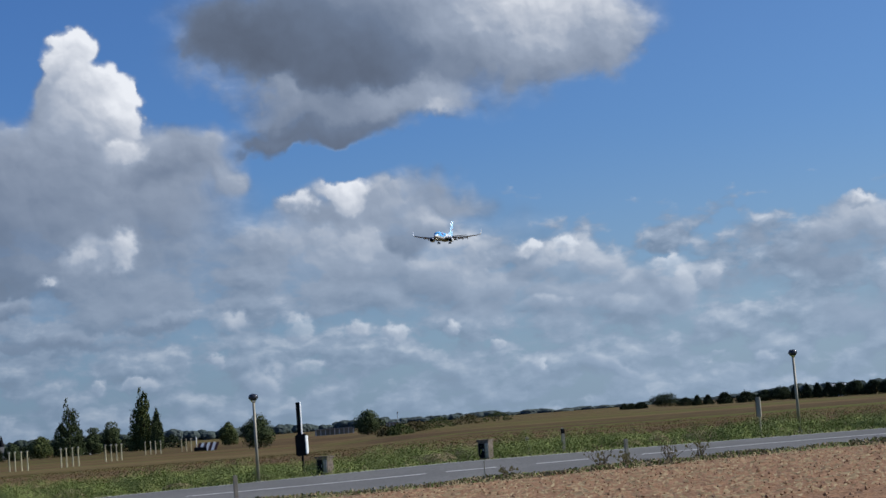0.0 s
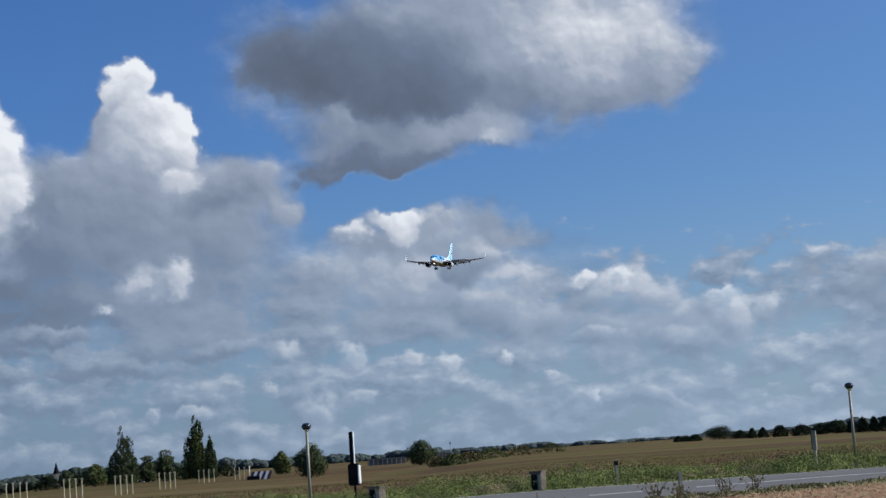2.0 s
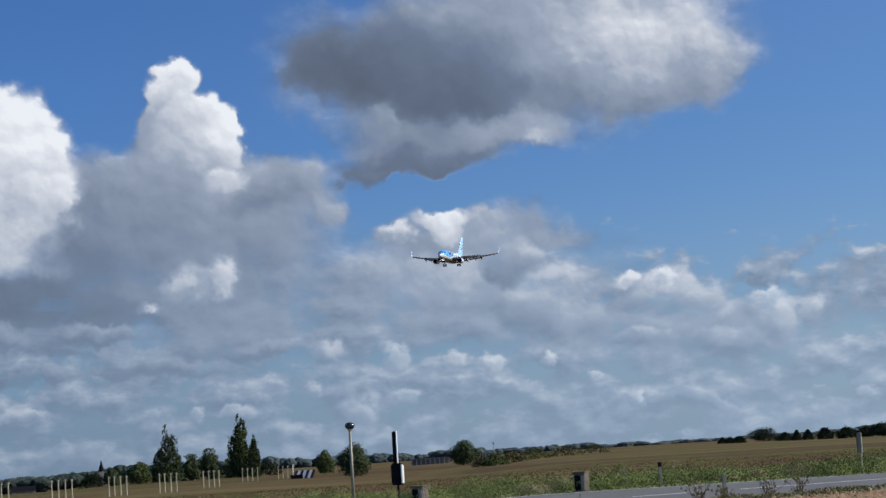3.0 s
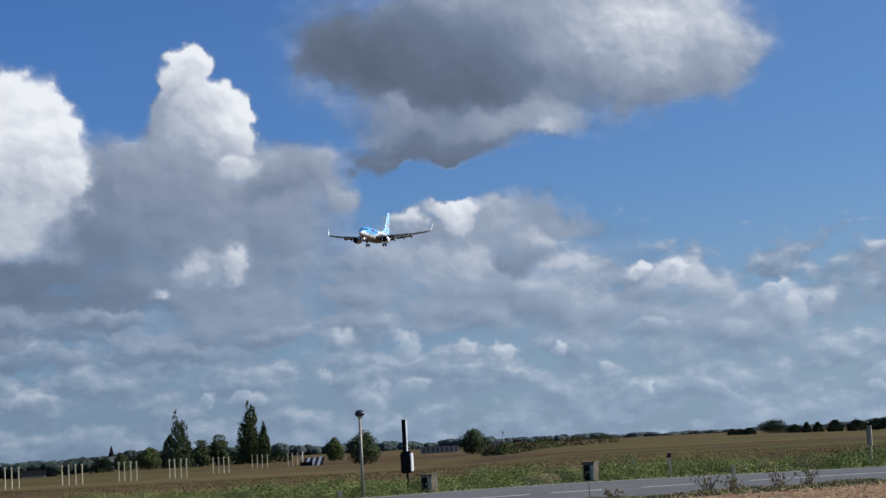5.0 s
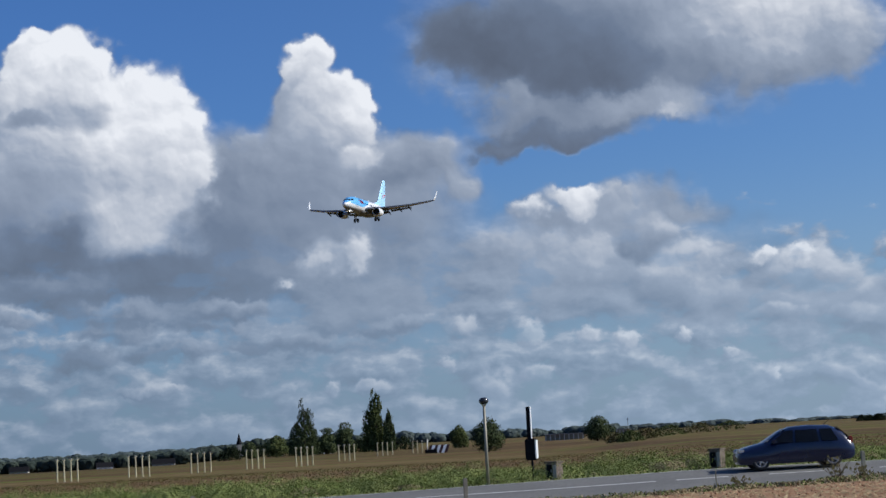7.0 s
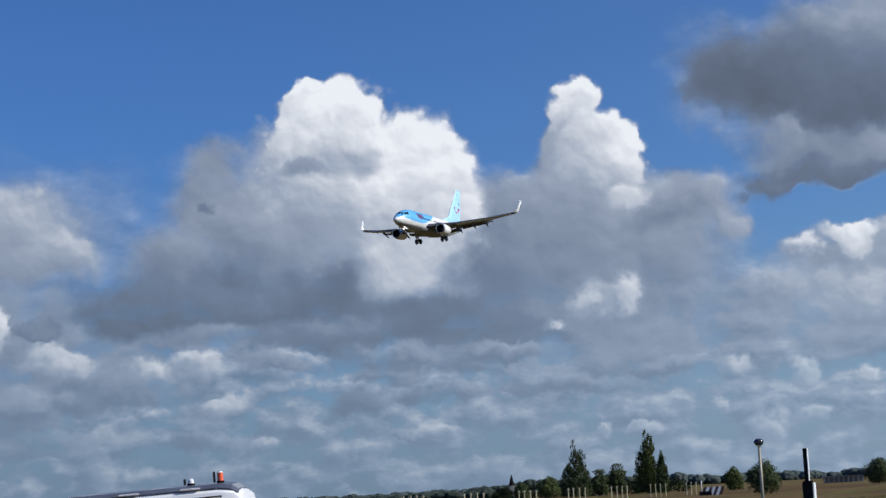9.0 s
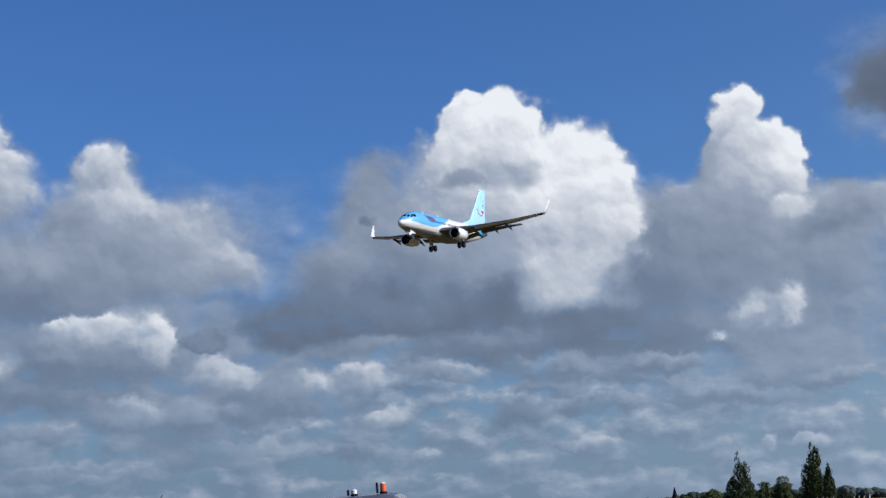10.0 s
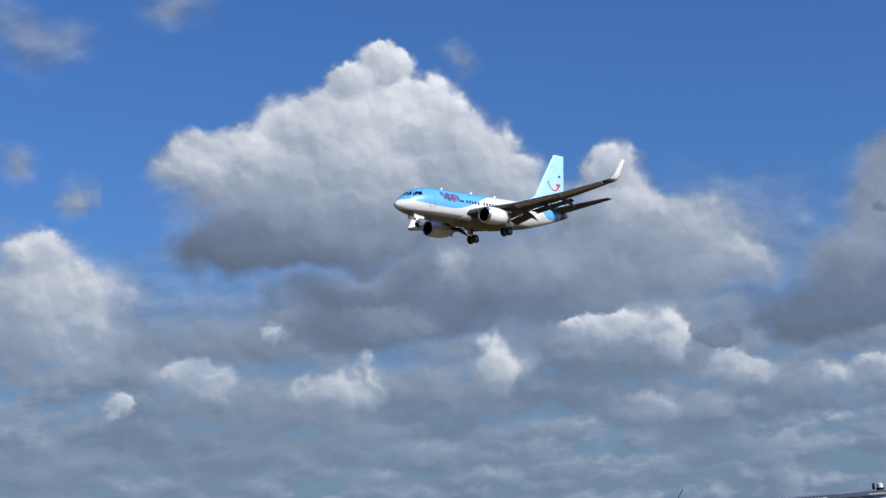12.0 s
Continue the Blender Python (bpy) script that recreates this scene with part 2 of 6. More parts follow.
puff(23.56, 9.54, 3.54, 2.84, 0.45, 0.20, 0.60, 1.00)
puff(24.27, 11.07, 1.42, 0.95, 0.50, 0.10, 0.80, 1.00)
puff(21.55, 12.96, 1.37, 1.23, 0.95, 0.26, 0.25, 1.00)
puff(19.87, 12.89, 1.70, 1.23, 0.95, 0.26, 0.25, 1.00)
puff(20.79, 11.80, 3.07, 2.01, 0.88, 0.33, 0.25, 1.00)
puff(18.86, 11.81, 2.48, 1.77, 0.88, 0.33, 0.30, 1.00)
puff(17.74, 11.00, 2.60, 2.24, 0.90, 0.33, 0.25, 1.00)
puff(18.79, 9.35, 4.02, 3.07, 0.81, 0.39, 0.40, 1.00)
puff(16.68, 9.24, 2.13, 2.60, 0.87, 0.33, 0.30, 1.00)
puff(22.05, 9.11, 3.54, 2.60, 0.58, 0.30, 0.60, 1.00)
puff(18.12, 7.42, 3.07, 1.42, 0.75, 0.39, 0.60, 1.00)
puff(21.01, 11.05, 1.42, 0.66, 0.55, 0.10, 0.70, 1.00)
puff(19.44, 11.65, 1.42, 0.95, 0.70, 0.26, 0.70, 1.00)
puff(24.83, 5.63, 3.07, 0.71, 0.50, 0.20, 0.60, 1.00)
puff(41.22, 14.60, 1.20, 1.30, 0.87, 0.33, 0.35, 1.00)
puff(40.68, 13.60, 2.30, 1.70, 0.83, 0.33, 0.40, 1.00)
puff(43.43, 12.64, 4.49, 2.13, 0.81, 0.33, 0.35, 1.00)
puff(46.50, 12.32, 3.07, 1.89, 0.71, 0.39, 0.40, 1.00)
puff(38.81, 12.12, 3.07, 1.89, 0.73, 0.39, 0.40, 1.00)
puff(43.47, 10.95, 6.62, 2.36, 0.60, 0.30, 0.50, 1.00)
puff(45.04, 9.48, 5.20, 1.30, 0.22, 0.20, 0.50, 1.00)
puff(52.49, 7.36, 3.54, 3.31, 0.70, 0.30, 0.50, 1.00)
puff(51.20, 11.23, 1.18, 1.18, 0.60, 0.20, 1.50, 1.00)
puff(53.39, 9.38, 1.89, 1.42, 0.70, 0.39, 1.20, 1.00)
puff(40.92, 7.09, 5.67, 1.30, 0.18, 0.20, 0.60, 1.00)
puff(48.11, 5.24, 1.77, 1.18, 0.67, 0.65, 0.40, 1.00)
puff(47.95, 4.13, 2.84, 1.18, 0.38, 0.30, 0.50, 1.00)
puff(37.58, 5.08, 1.18, 1.42, 0.67, 0.65, 0.40, 1.00)
puff(45.35, 3.86, 2.84, 0.95, 0.36, 0.30, 0.50, 1.00)
puff(38.78, 3.62, 2.36, 1.06, 0.34, 0.30, 0.60, 1.00)
puff(34.23, 4.37, 3.54, 0.95, 0.34, 0.20, 0.60, 1.00)
puff(27.71, 2.38, 1.42, 0.59, 0.60, 0.40, 0.50, 1.00)
puff(30.91, 3.65, 1.42, 0.95, 0.50, 0.40, 0.50, 1.00)
puff(43.27, 4.54, 1.65, 0.95, 0.70, 0.39, 0.50, 1.00)
puff(50.14, 4.37, 0.71, 0.65, 0.78, 0.52, 0.50, 0.45)
puff(44.73, 6.46, 3.78, 1.42, 0.42, 0.20, 0.70, 1.00)
puff(53.03, 16.51, 2.84, 1.65, 0.55, 0.20, 1.60, 1.00)
puff(48.32, 17.51, 2.13, 1.18, 0.55, 0.20, 1.60, 1.00)
puff(38.66, 15.68, 0.95, 0.83, 0.50, 0.10, 2.20, 0.45)
puff(44.81, 3.10, 6.14, 1.42, 0.42, 0.20, 0.70, 1.00)
puff(52.14, 2.41, 4.73, 1.42, 0.45, 0.20, 0.70, 1.00)
puff(10.74, 6.30, 0.95, 1.04, 0.69, 0.65, 0.70, 0.45)
puff(12.01, 6.02, 1.30, 0.66, 0.66, 0.40, 0.80, 1.00)
puff(13.19, 5.46, 0.52, 0.33, 0.68, 0.30, 0.90, 0.45)
puff(40.57, 2.51, 2.13, 0.71, 0.40, 0.50, 0.50, 0.40)
puff(36.93, 2.58, 1.65, 0.52, 0.58, 0.50, 0.50, 0.40)
puff(32.62, 3.74, 1.42, 0.61, 0.56, 0.50, 0.50, 0.40)
puff(28.86, 3.60, 1.89, 0.61, 0.46, 0.50, 0.50, 0.40)
puff(26.74, 4.46, 1.18, 0.61, 0.60, 0.50, 0.50, 0.40)
puff(22.03, 4.63, 1.89, 0.52, 0.52, 0.50, 0.50, 0.40)
puff(18.71, 4.09, 2.13, 0.47, 0.46, 0.50, 0.60, 0.40)
puff(15.42, 4.28, 1.89, 0.52, 0.52, 0.50, 0.60, 0.40)
puff(30.05, 1.96, 2.13, 0.47, 0.48, 0.50, 0.60, 0.40)
puff(24.78, 2.13, 2.13, 0.43, 0.44, 0.50, 0.60, 0.40)
puff(17.92, 2.20, 1.65, 0.38, 0.56, 0.50, 0.60, 0.40)
puff(35.10, 1.78, 1.65, 0.38, 0.52, 0.50, 0.60, 0.40)
puff(38.59, 1.53, 2.13, 0.43, 0.46, 0.50, 0.60, 0.40)
puff(18.35, 4.57, 2.84, 0.61, 0.42, 0.50, 0.60, 0.40)
puff(14.67, 4.71, 3.07, 0.57, 0.46, 0.50, 0.60, 0.40)
puff(16.74, 3.40, 2.60, 0.43, 0.36, 0.50, 0.60, 0.40)
puff(19.64, 3.15, 1.65, 0.43, 0.28, 0.40, 0.60, 0.40)
puff(12.11, 3.39, 2.60, 0.47, 0.42, 0.50, 0.60, 0.40)
puff(17.51, 2.14, 1.89, 0.28, 0.60, 0.50, 0.60, 0.40)
puff(9.27, 3.82, 2.13, 0.43, 0.50, 0.50, 0.60, 0.40)

# nearer detail: the dark cloud's parts, the western banks and the small cumulus below them
puff(6.22, 13.03, 2.55, 1.49, 0.30, 0.15, 0.70, 0.45)
puff(2.98, 12.85, 4.89, 1.70, 0.26, 0.15, 0.90, 0.45)
puff(1.37, 11.25, 4.04, 1.06, 0.36, 0.20, 0.90, 0.45)
puff(0.84, 10.65, 3.19, 0.68, 0.60, 0.20, 0.90, 0.45)
puff(-0.19, 10.34, 0.96, 0.55, 0.74, 0.20, 0.80, 0.45)
puff(4.62, 11.46, 0.47, 0.72, 0.56, 0.20, 0.90, 0.45)
puff(3.20, 9.91, 3.62, 0.60, 0.27, 0.15, 0.80, 0.45)
puff(5.50, 9.64, 1.49, 0.34, 0.30, 0.10, 0.90, 0.45)
puff(-2.83, 13.17, 4.25, 1.49, 0.66, 0.25, 0.90, 0.45)
puff(-3.98, 13.16, 2.34, 1.06, 0.84, 0.20, 0.90, 0.45)
puff(-6.17, 11.93, 1.70, 1.17, 0.58, 0.20, 0.80, 0.45)
puff(-4.61, 11.52, 2.55, 0.85, 0.45, 0.20, 0.90, 0.45)
puff(52.10, 16.36, 2.34, 1.28, 0.48, 0.10, 1.70, 0.45)
puff(48.13, 17.42, 1.49, 0.64, 0.50, 0.10, 1.70, 0.45)
puff(53.39, 12.32, 0.96, 1.06, 0.55, 0.20, 1.20, 0.45)
puff(51.20, 11.14, 0.96, 0.81, 0.62, 0.20, 1.10, 0.45)
puff(38.28, 15.48, 0.85, 1.06, 0.45, 0.10, 2.20, 0.45)
puff(42.72, 10.55, 7.02, 1.70, 0.52, 0.30, 0.80, 0.45)
puff(45.60, 9.77, 4.04, 1.02, 0.30, 0.25, 0.70, 0.45)
puff(46.11, 12.69, 2.34, 1.17, 0.80, 0.30, 0.40, 0.45)
puff(42.63, 13.37, 3.62, 1.70, 0.82, 0.20, 0.50, 0.45)
puff(41.01, 15.48, 1.17, 0.85, 0.86, 0.20, 0.35, 0.45)
puff(42.20, 14.86, 1.06, 0.85, 0.84, 0.20, 0.40, 0.45)
puff(38.98, 12.69, 2.34, 1.28, 0.72, 0.25, 0.50, 0.45)
puff(41.13, 12.20, 2.76, 1.28, 0.74, 0.20, 0.80, 0.45)
puff(33.63, 11.67, 1.28, 0.81, 0.70, 0.25, 0.50, 0.45)
puff(32.04, 9.70, 4.04, 1.49, 0.62, 0.30, 0.70, 0.45)
puff(29.30, 8.49, 1.49, 0.96, 0.68, 0.25, 0.70, 0.45)
puff(36.10, 8.41, 2.98, 1.06, 0.52, 0.20, 0.80, 0.45)
puff(38.95, 8.72, 0.85, 0.74, 0.70, 0.20, 0.80, 0.45)
puff(41.88, 6.94, 3.40, 0.74, 0.34, 0.20, 0.60, 0.45)
puff(26.13, 6.71, 3.19, 1.02, 0.28, 0.20, 0.50, 0.45)
puff(25.80, 8.53, 1.91, 1.28, 0.50, 0.20, 0.80, 0.45)
puff(52.49, 6.99, 2.98, 2.34, 0.68, 0.25, 0.60, 0.45)
puff(52.85, 9.57, 1.60, 0.85, 0.84, 0.25, 0.50, 0.45)
puff(53.21, 5.90, 1.91, 1.06, 0.50, 0.10, 0.90, 0.45)
puff(45.73, 3.78, 5.10, 0.89, 0.42, 0.20, 0.70, 0.45)
puff(47.93, 5.05, 1.60, 1.02, 0.66, 0.45, 0.50, 0.45)
puff(45.10, 6.66, 0.51, 0.47, 0.74, 0.30, 0.60, 0.45)
puff(39.87, 4.60, 2.76, 0.96, 0.42, 0.20, 0.70, 0.45)
puff(43.08, 4.72, 1.17, 0.85, 0.74, 0.40, 0.50, 0.45)
puff(42.11, 5.63, 0.47, 0.64, 0.70, 0.30, 0.60, 0.45)
puff(50.24, 4.28, 0.34, 0.55, 0.84, 0.20, 0.50, 0.45)
puff(35.72, 4.62, 1.70, 0.85, 0.40, 0.20, 0.60, 0.45)
puff(37.58, 5.26, 0.74, 0.81, 0.78, 0.40, 0.50, 0.45)
puff(33.61, 5.27, 3.19, 0.89, 0.44, 0.25, 0.50, 0.45)
puff(34.12, 6.33, 1.91, 0.77, 0.72, 0.40, 0.45, 0.45)
puff(31.79, 5.93, 0.85, 0.85, 0.82, 0.30, 0.45, 0.45)
puff(35.05, 6.56, 0.55, 0.32, 0.84, 0.30, 0.50, 0.45)
puff(30.21, 5.99, 0.89, 0.43, 0.33, 0.10, 0.60, 0.45)
puff(29.54, 4.88, 1.28, 0.60, 0.70, 0.40, 0.50, 0.45)
puff(27.23, 4.01, 2.34, 0.68, 0.45, 0.30, 0.60, 0.45)
puff(25.38, 4.64, 1.06, 0.64, 0.72, 0.40, 0.50, 0.45)
puff(27.32, 2.73, 0.64, 0.43, 0.66, 0.40, 0.60, 0.45)
puff(29.71, 2.30, 2.34, 0.53, 0.50, 0.35, 0.60, 0.45)
puff(32.97, 3.37, 2.55, 0.53, 0.46, 0.35, 0.60, 0.45)
puff(36.55, 2.97, 2.55, 0.55, 0.46, 0.35, 0.60, 0.45)
puff(41.46, 2.42, 3.62, 0.55, 0.44, 0.30, 0.60, 0.45)
puff(47.96, 2.83, 2.55, 0.47, 0.56, 0.40, 0.60, 0.45)
puff(33.80, 1.92, 1.49, 0.34, 0.56, 0.40, 0.60, 0.45)
puff(25.18, 6.58, 4.47, 0.96, 0.27, 0.20, 0.60, 0.45)
puff(24.08, 5.70, 2.34, 0.47, 0.60, 0.30, 0.70, 0.45)
puff(21.05, 5.67, 4.68, 0.74, 0.33, 0.20, 0.70, 0.45)
puff(18.12, 7.24, 1.91, 0.72, 0.80, 0.20, 0.80, 0.45)
puff(21.01, 11.15, 1.17, 0.43, 0.55, 0.10, 0.70, 0.45)
puff(24.50, 9.86, 0.43, 0.26, 0.33, 0.10, 0.70, 0.45)
puff(32.58, 5.87, 1.91, 1.02, 0.74, 0.35, 0.50, 0.45)
puff(33.48, 5.16, 1.49, 0.64, 0.50, 0.20, 0.80, 0.45)
puff(30.12, 5.99, 0.96, 0.43, 0.36, 0.10, 0.60, 0.45)
puff(29.69, 4.87, 1.28, 0.72, 0.68, 0.40, 0.50, 0.45)
puff(28.59, 4.27, 2.34, 0.55, 0.42, 0.20, 0.70, 0.45)
puff(24.87, 4.60, 0.89, 0.64, 0.74, 0.35, 0.50, 0.45)
puff(22.98, 4.71, 1.49, 0.53, 0.46, 0.20, 0.70, 0.45)
puff(24.63, 3.15, 1.17, 0.43, 0.70, 0.40, 0.50, 0.45)
puff(22.90, 1.85, 0.81, 0.32, 0.70, 0.40, 0.60, 0.45)
puff(19.45, 3.30, 1.38, 0.38, 0.33, 0.10, 0.60, 0.45)
puff(14.27, 3.39, 1.28, 0.26, 0.36, 0.10, 0.60, 0.45)
puff(10.64, 6.15, 0.68, 0.77, 0.80, 0.30, 0.50, 0.45)
puff(12.14, 6.04, 0.89, 0.47, 0.70, 0.30, 0.60, 0.45)
puff(13.21, 5.43, 0.30, 0.19, 0.78, 0.20, 0.70, 0.45)
puff(7.33, 3.59, 0.64, 0.43, 0.64, 0.40, 0.60, 0.45)
puff(7.79, 2.37, 0.38, 0.26, 0.66, 0.30, 0.60, 0.45)
puff(18.00, 2.15, 0.85, 0.26, 0.58, 0.30, 0.60, 0.45)
puff(-4.69, 12.45, 4.04, 1.70, 0.62, 0.20, 0.60, 0.45)
puff(-3.99, 13.25, 3.62, 1.60, 0.84, 0.15, 0.70, 0.45)
puff(-5.99, 12.04, 1.81, 1.28, 0.62, 0.20, 0.70, 0.45)
puff(5.82, 13.38, 3.19, 1.49, 0.26, 0.15, 0.60, 0.45)
puff(2.65, 12.08, 3.19, 1.28, 0.26, 0.15, 0.80, 0.45)
puff(25.85, 7.98, 2.55, 1.70, 0.40, 0.20, 0.70, 0.45)
puff(26.13, 6.61, 4.04, 1.28, 0.20, 0.20, 0.60, 0.45)
puff(48.51, 3.31, 4.47, 0.96, 0.36, 0.20, 0.60, 0.45)
puff(47.75, 5.05, 1.81, 1.06, 0.68, 0.45, 0.45, 0.45)
puff(39.15, 3.92, 3.19, 0.85, 0.36, 0.20, 0.60, 0.45)
puff(35.35, 4.42, 1.70, 0.96, 0.34, 0.20, 0.60, 0.45)
puff(37.49, 5.17, 0.81, 0.85, 0.80, 0.40, 0.45, 0.45)
puff(43.08, 4.63, 1.28, 0.89, 0.74, 0.40, 0.45, 0.45)
puff(33.62, 5.18, 3.62, 0.89, 0.38, 0.20, 0.50, 0.45)
puff(34.03, 6.23, 2.02, 0.77, 0.74, 0.40, 0.40, 0.45)
puff(31.71, 5.83, 0.89, 0.89, 0.84, 0.30, 0.40, 0.45)
puff(27.06, 3.82, 2.55, 0.72, 0.40, 0.30, 0.50, 0.45)
puff(29.36, 4.87, 1.28, 0.60, 0.74, 0.40, 0.45, 0.45)
puff(42.08, 6.57, 3.62, 0.77, 0.30, 0.20, 0.60, 0.45)
puff(45.60, 9.49, 3.83, 0.89, 0.28, 0.20, 0.70, 0.45)
puff(5.45, 13.18, 3.62, 1.70, 0.10, 0.12, 0.80, 0.45)
puff(2.27, 12.06, 3.62, 1.28, 0.14, 0.12, 0.90, 0.45)
puff(1.20, 10.95, 3.19, 0.64, 0.60, 0.20, 1.00, 0.45)
puff(52.49, 6.62, 2.55, 1.91, 0.62, 0.25, 0.60, 0.45)
puff(47.82, 12.14, 1.91, 1.06, 0.74, 0.30, 0.70, 0.45)

for first in range(0, len(puffs), 15):
    bank = wt.nodes.new("ShaderNodeGroup")
    bank.node_tree = bank_of(puffs[first:first + 15])
    for k, value in enumerate((*bent, cover, tone, lobes)):
        wt.links.new(value, bank.inputs[k])
    cover, tone = bank.outputs


# relief inside the clouds: noise seen from a little nearer the sun, lobes crisper where the cloud is lit
grain = m_("SUBTRACT", fbm(lobe_at, 0.42, 4.0, 0.45), fbm(v_("ADD", lobe_at, (-0.35, 0.55, 0)), 0.42, 4.0, 0.45))
crisp = ramp_(tone, 0.30, 0.85, 0.06, 0.24)
relief = m_("ADD", m_("MULTIPLY", grain, 0.30), m_("MULTIPLY", heads, crisp))
tone = m_("MULTIPLY", m_("ADD", tone, m_("ADD", relief, m_("MULTIPLY", m_("MULTIPLY", layer_lit, low_sky), 0.48))), 0.93)
# gaps of blue between the small clouds
gaps = m_("MULTIPLY", m_("MULTIPLY", ramp_(layer, 0.47, 0.36), low_sky), 0.40)
cover = m_("MULTIPLY", cover, m_("SUBTRACT", 1.0, gaps))

shade = wnode("ShaderNodeValToRGB", (tone,))
ramp = shade.color_ramp
ramp.elements[0].position, ramp.elements[0].color = 0.0, (0.092, 0.115, 0.165, 1)
ramp.elements[1].position, ramp.elements[1].color = 1.0, (0.83, 0.86, 0.92, 1)
for place, colour in ((0.30, (0.150, 0.198, 0.292, 1)), (0.60, (0.320, 0.381, 0.492, 1)), (0.82, (0.578, 0.620, 0.702, 1))):
    ramp.elements.new(place).color = colour

air = wnode("ShaderNodeTexSky", sky_type="NISHITA", sun_disc=False, sun_elevation=radians(SUN_EL),
            sun_rotation=radians(-SUN_AZ), altitude=60.0, air_density=1.0, dust_density=1.2, ozone_density=2.2)
sunward = ramp_(azimuth, 30.0, -14.0)
blue = mixc(sunward, v_("MULTIPLY", air.outputs[0], (0.036, 0.064, 0.110)), v_("MULTIPLY", air.outputs[0], (0.048, 0.072, 0.108)))
# distance veils the clouds near the horizon
veil = ramp_(elevation, -1.0, 10.0, 0.70, 0.0)
cloudy = mixc(cover, blue, shade.outputs[0])
hazed = mixc(veil, cloudy, mixc(sunward, (0.185, 0.268, 0.385, 1), (0.30, 0.41, 0.555, 1)))
out = wnode("ShaderNodeBackground", (hazed, 1.0))
wt.links.new(out.outputs[0], wnode("ShaderNodeOutputWorld").inputs[0])

# ---- materials ----
def material(name, base, rough=0.7, metal=0.0, second=None, scale=1.0, detail=6.0, bump=0.0, bump_scale=8.0,
             third=None, fine=12.0, emit=None, random_tint=0.0, coat=0.0):
    """Principled surface: base varied with second at a coarse scale and with third at a fine one."""
    m = bpy.data.materials.new(name)
    m.use_nodes = True
    t = m.node_tree
    p = t.nodes["Principled BSDF"]
    p.inputs["Roughness"].default_value, p.inputs["Metallic"].default_value = rough, metal
    p.inputs["Coat Weight"].default_value = coat
    p.inputs["Specular IOR Level"].default_value = 0.06 if rough > 0.75 and not metal else 0.5
    where = t.nodes.new("ShaderNodeTexCoord").outputs["Object"]

    def tex(s, d=detail):
        n = t.nodes.new("ShaderNodeTexNoise")
        t.links.new(where, n.inputs["Vector"])
        n.inputs["Scale"].default_value, n.inputs["Detail"].default_value = s, d
        return n.outputs[0]

    def blend(fac, a, b):
        n = t.nodes.new("ShaderNodeMix")
        n.data_type = "RGBA"
        link(t, fac, n.inputs[0]), link(t, a, n.inputs[6]), link(t, b, n.inputs[7])
        return n.outputs[2]

    def spread(value, lo, hi):
        n = t.nodes.new("ShaderNodeMapRange")
        link(t, value, n.inputs[0])
        n.inputs[1].default_value, n.inputs[2].default_value = lo, hi
        return n.outputs[0]

    colour = (*base, 1)
    if second:
        colour = blend(spread(tex(scale), 0.38, 0.62), colour, (*second, 1))
    if third:
        colour = blend(spread(tex(fine), 0.45, 0.65), colour, (*third, 1))
    if random_tint:
        info = t.nodes.new("ShaderNodeObjectInfo")
        colour = blend(spread(info.outputs["Random"], 0.0, 1.0 / random_tint), colour, (base[0] * 0.6, base[1] * 0.65, base[2] * 0.6, 1))
    link(t, colour, p.inputs["Base Color"])
    if bump:
        b = t.nodes.new("ShaderNodeBump")
        b.inputs["Strength"].default_value = bump
        t.links.new(tex(bump_scale), b.inputs["Height"])
        t.links.new(b.outputs[0], p.inputs["Normal"])
    if emit:
        p.inputs["Emission Color"].default_value, p.inputs["Emission Strength"].default_value = (*emit, 1), 1.0
    return m


M_SOIL = material("ploughed_soil", (0.225, 0.125, 0.070), 0.95, second=(0.150, 0.082, 0.046), scale=1.6, third=(0.33, 0.215, 0.135), fine=20.0, bump=0.7, bump_scale=9.0)


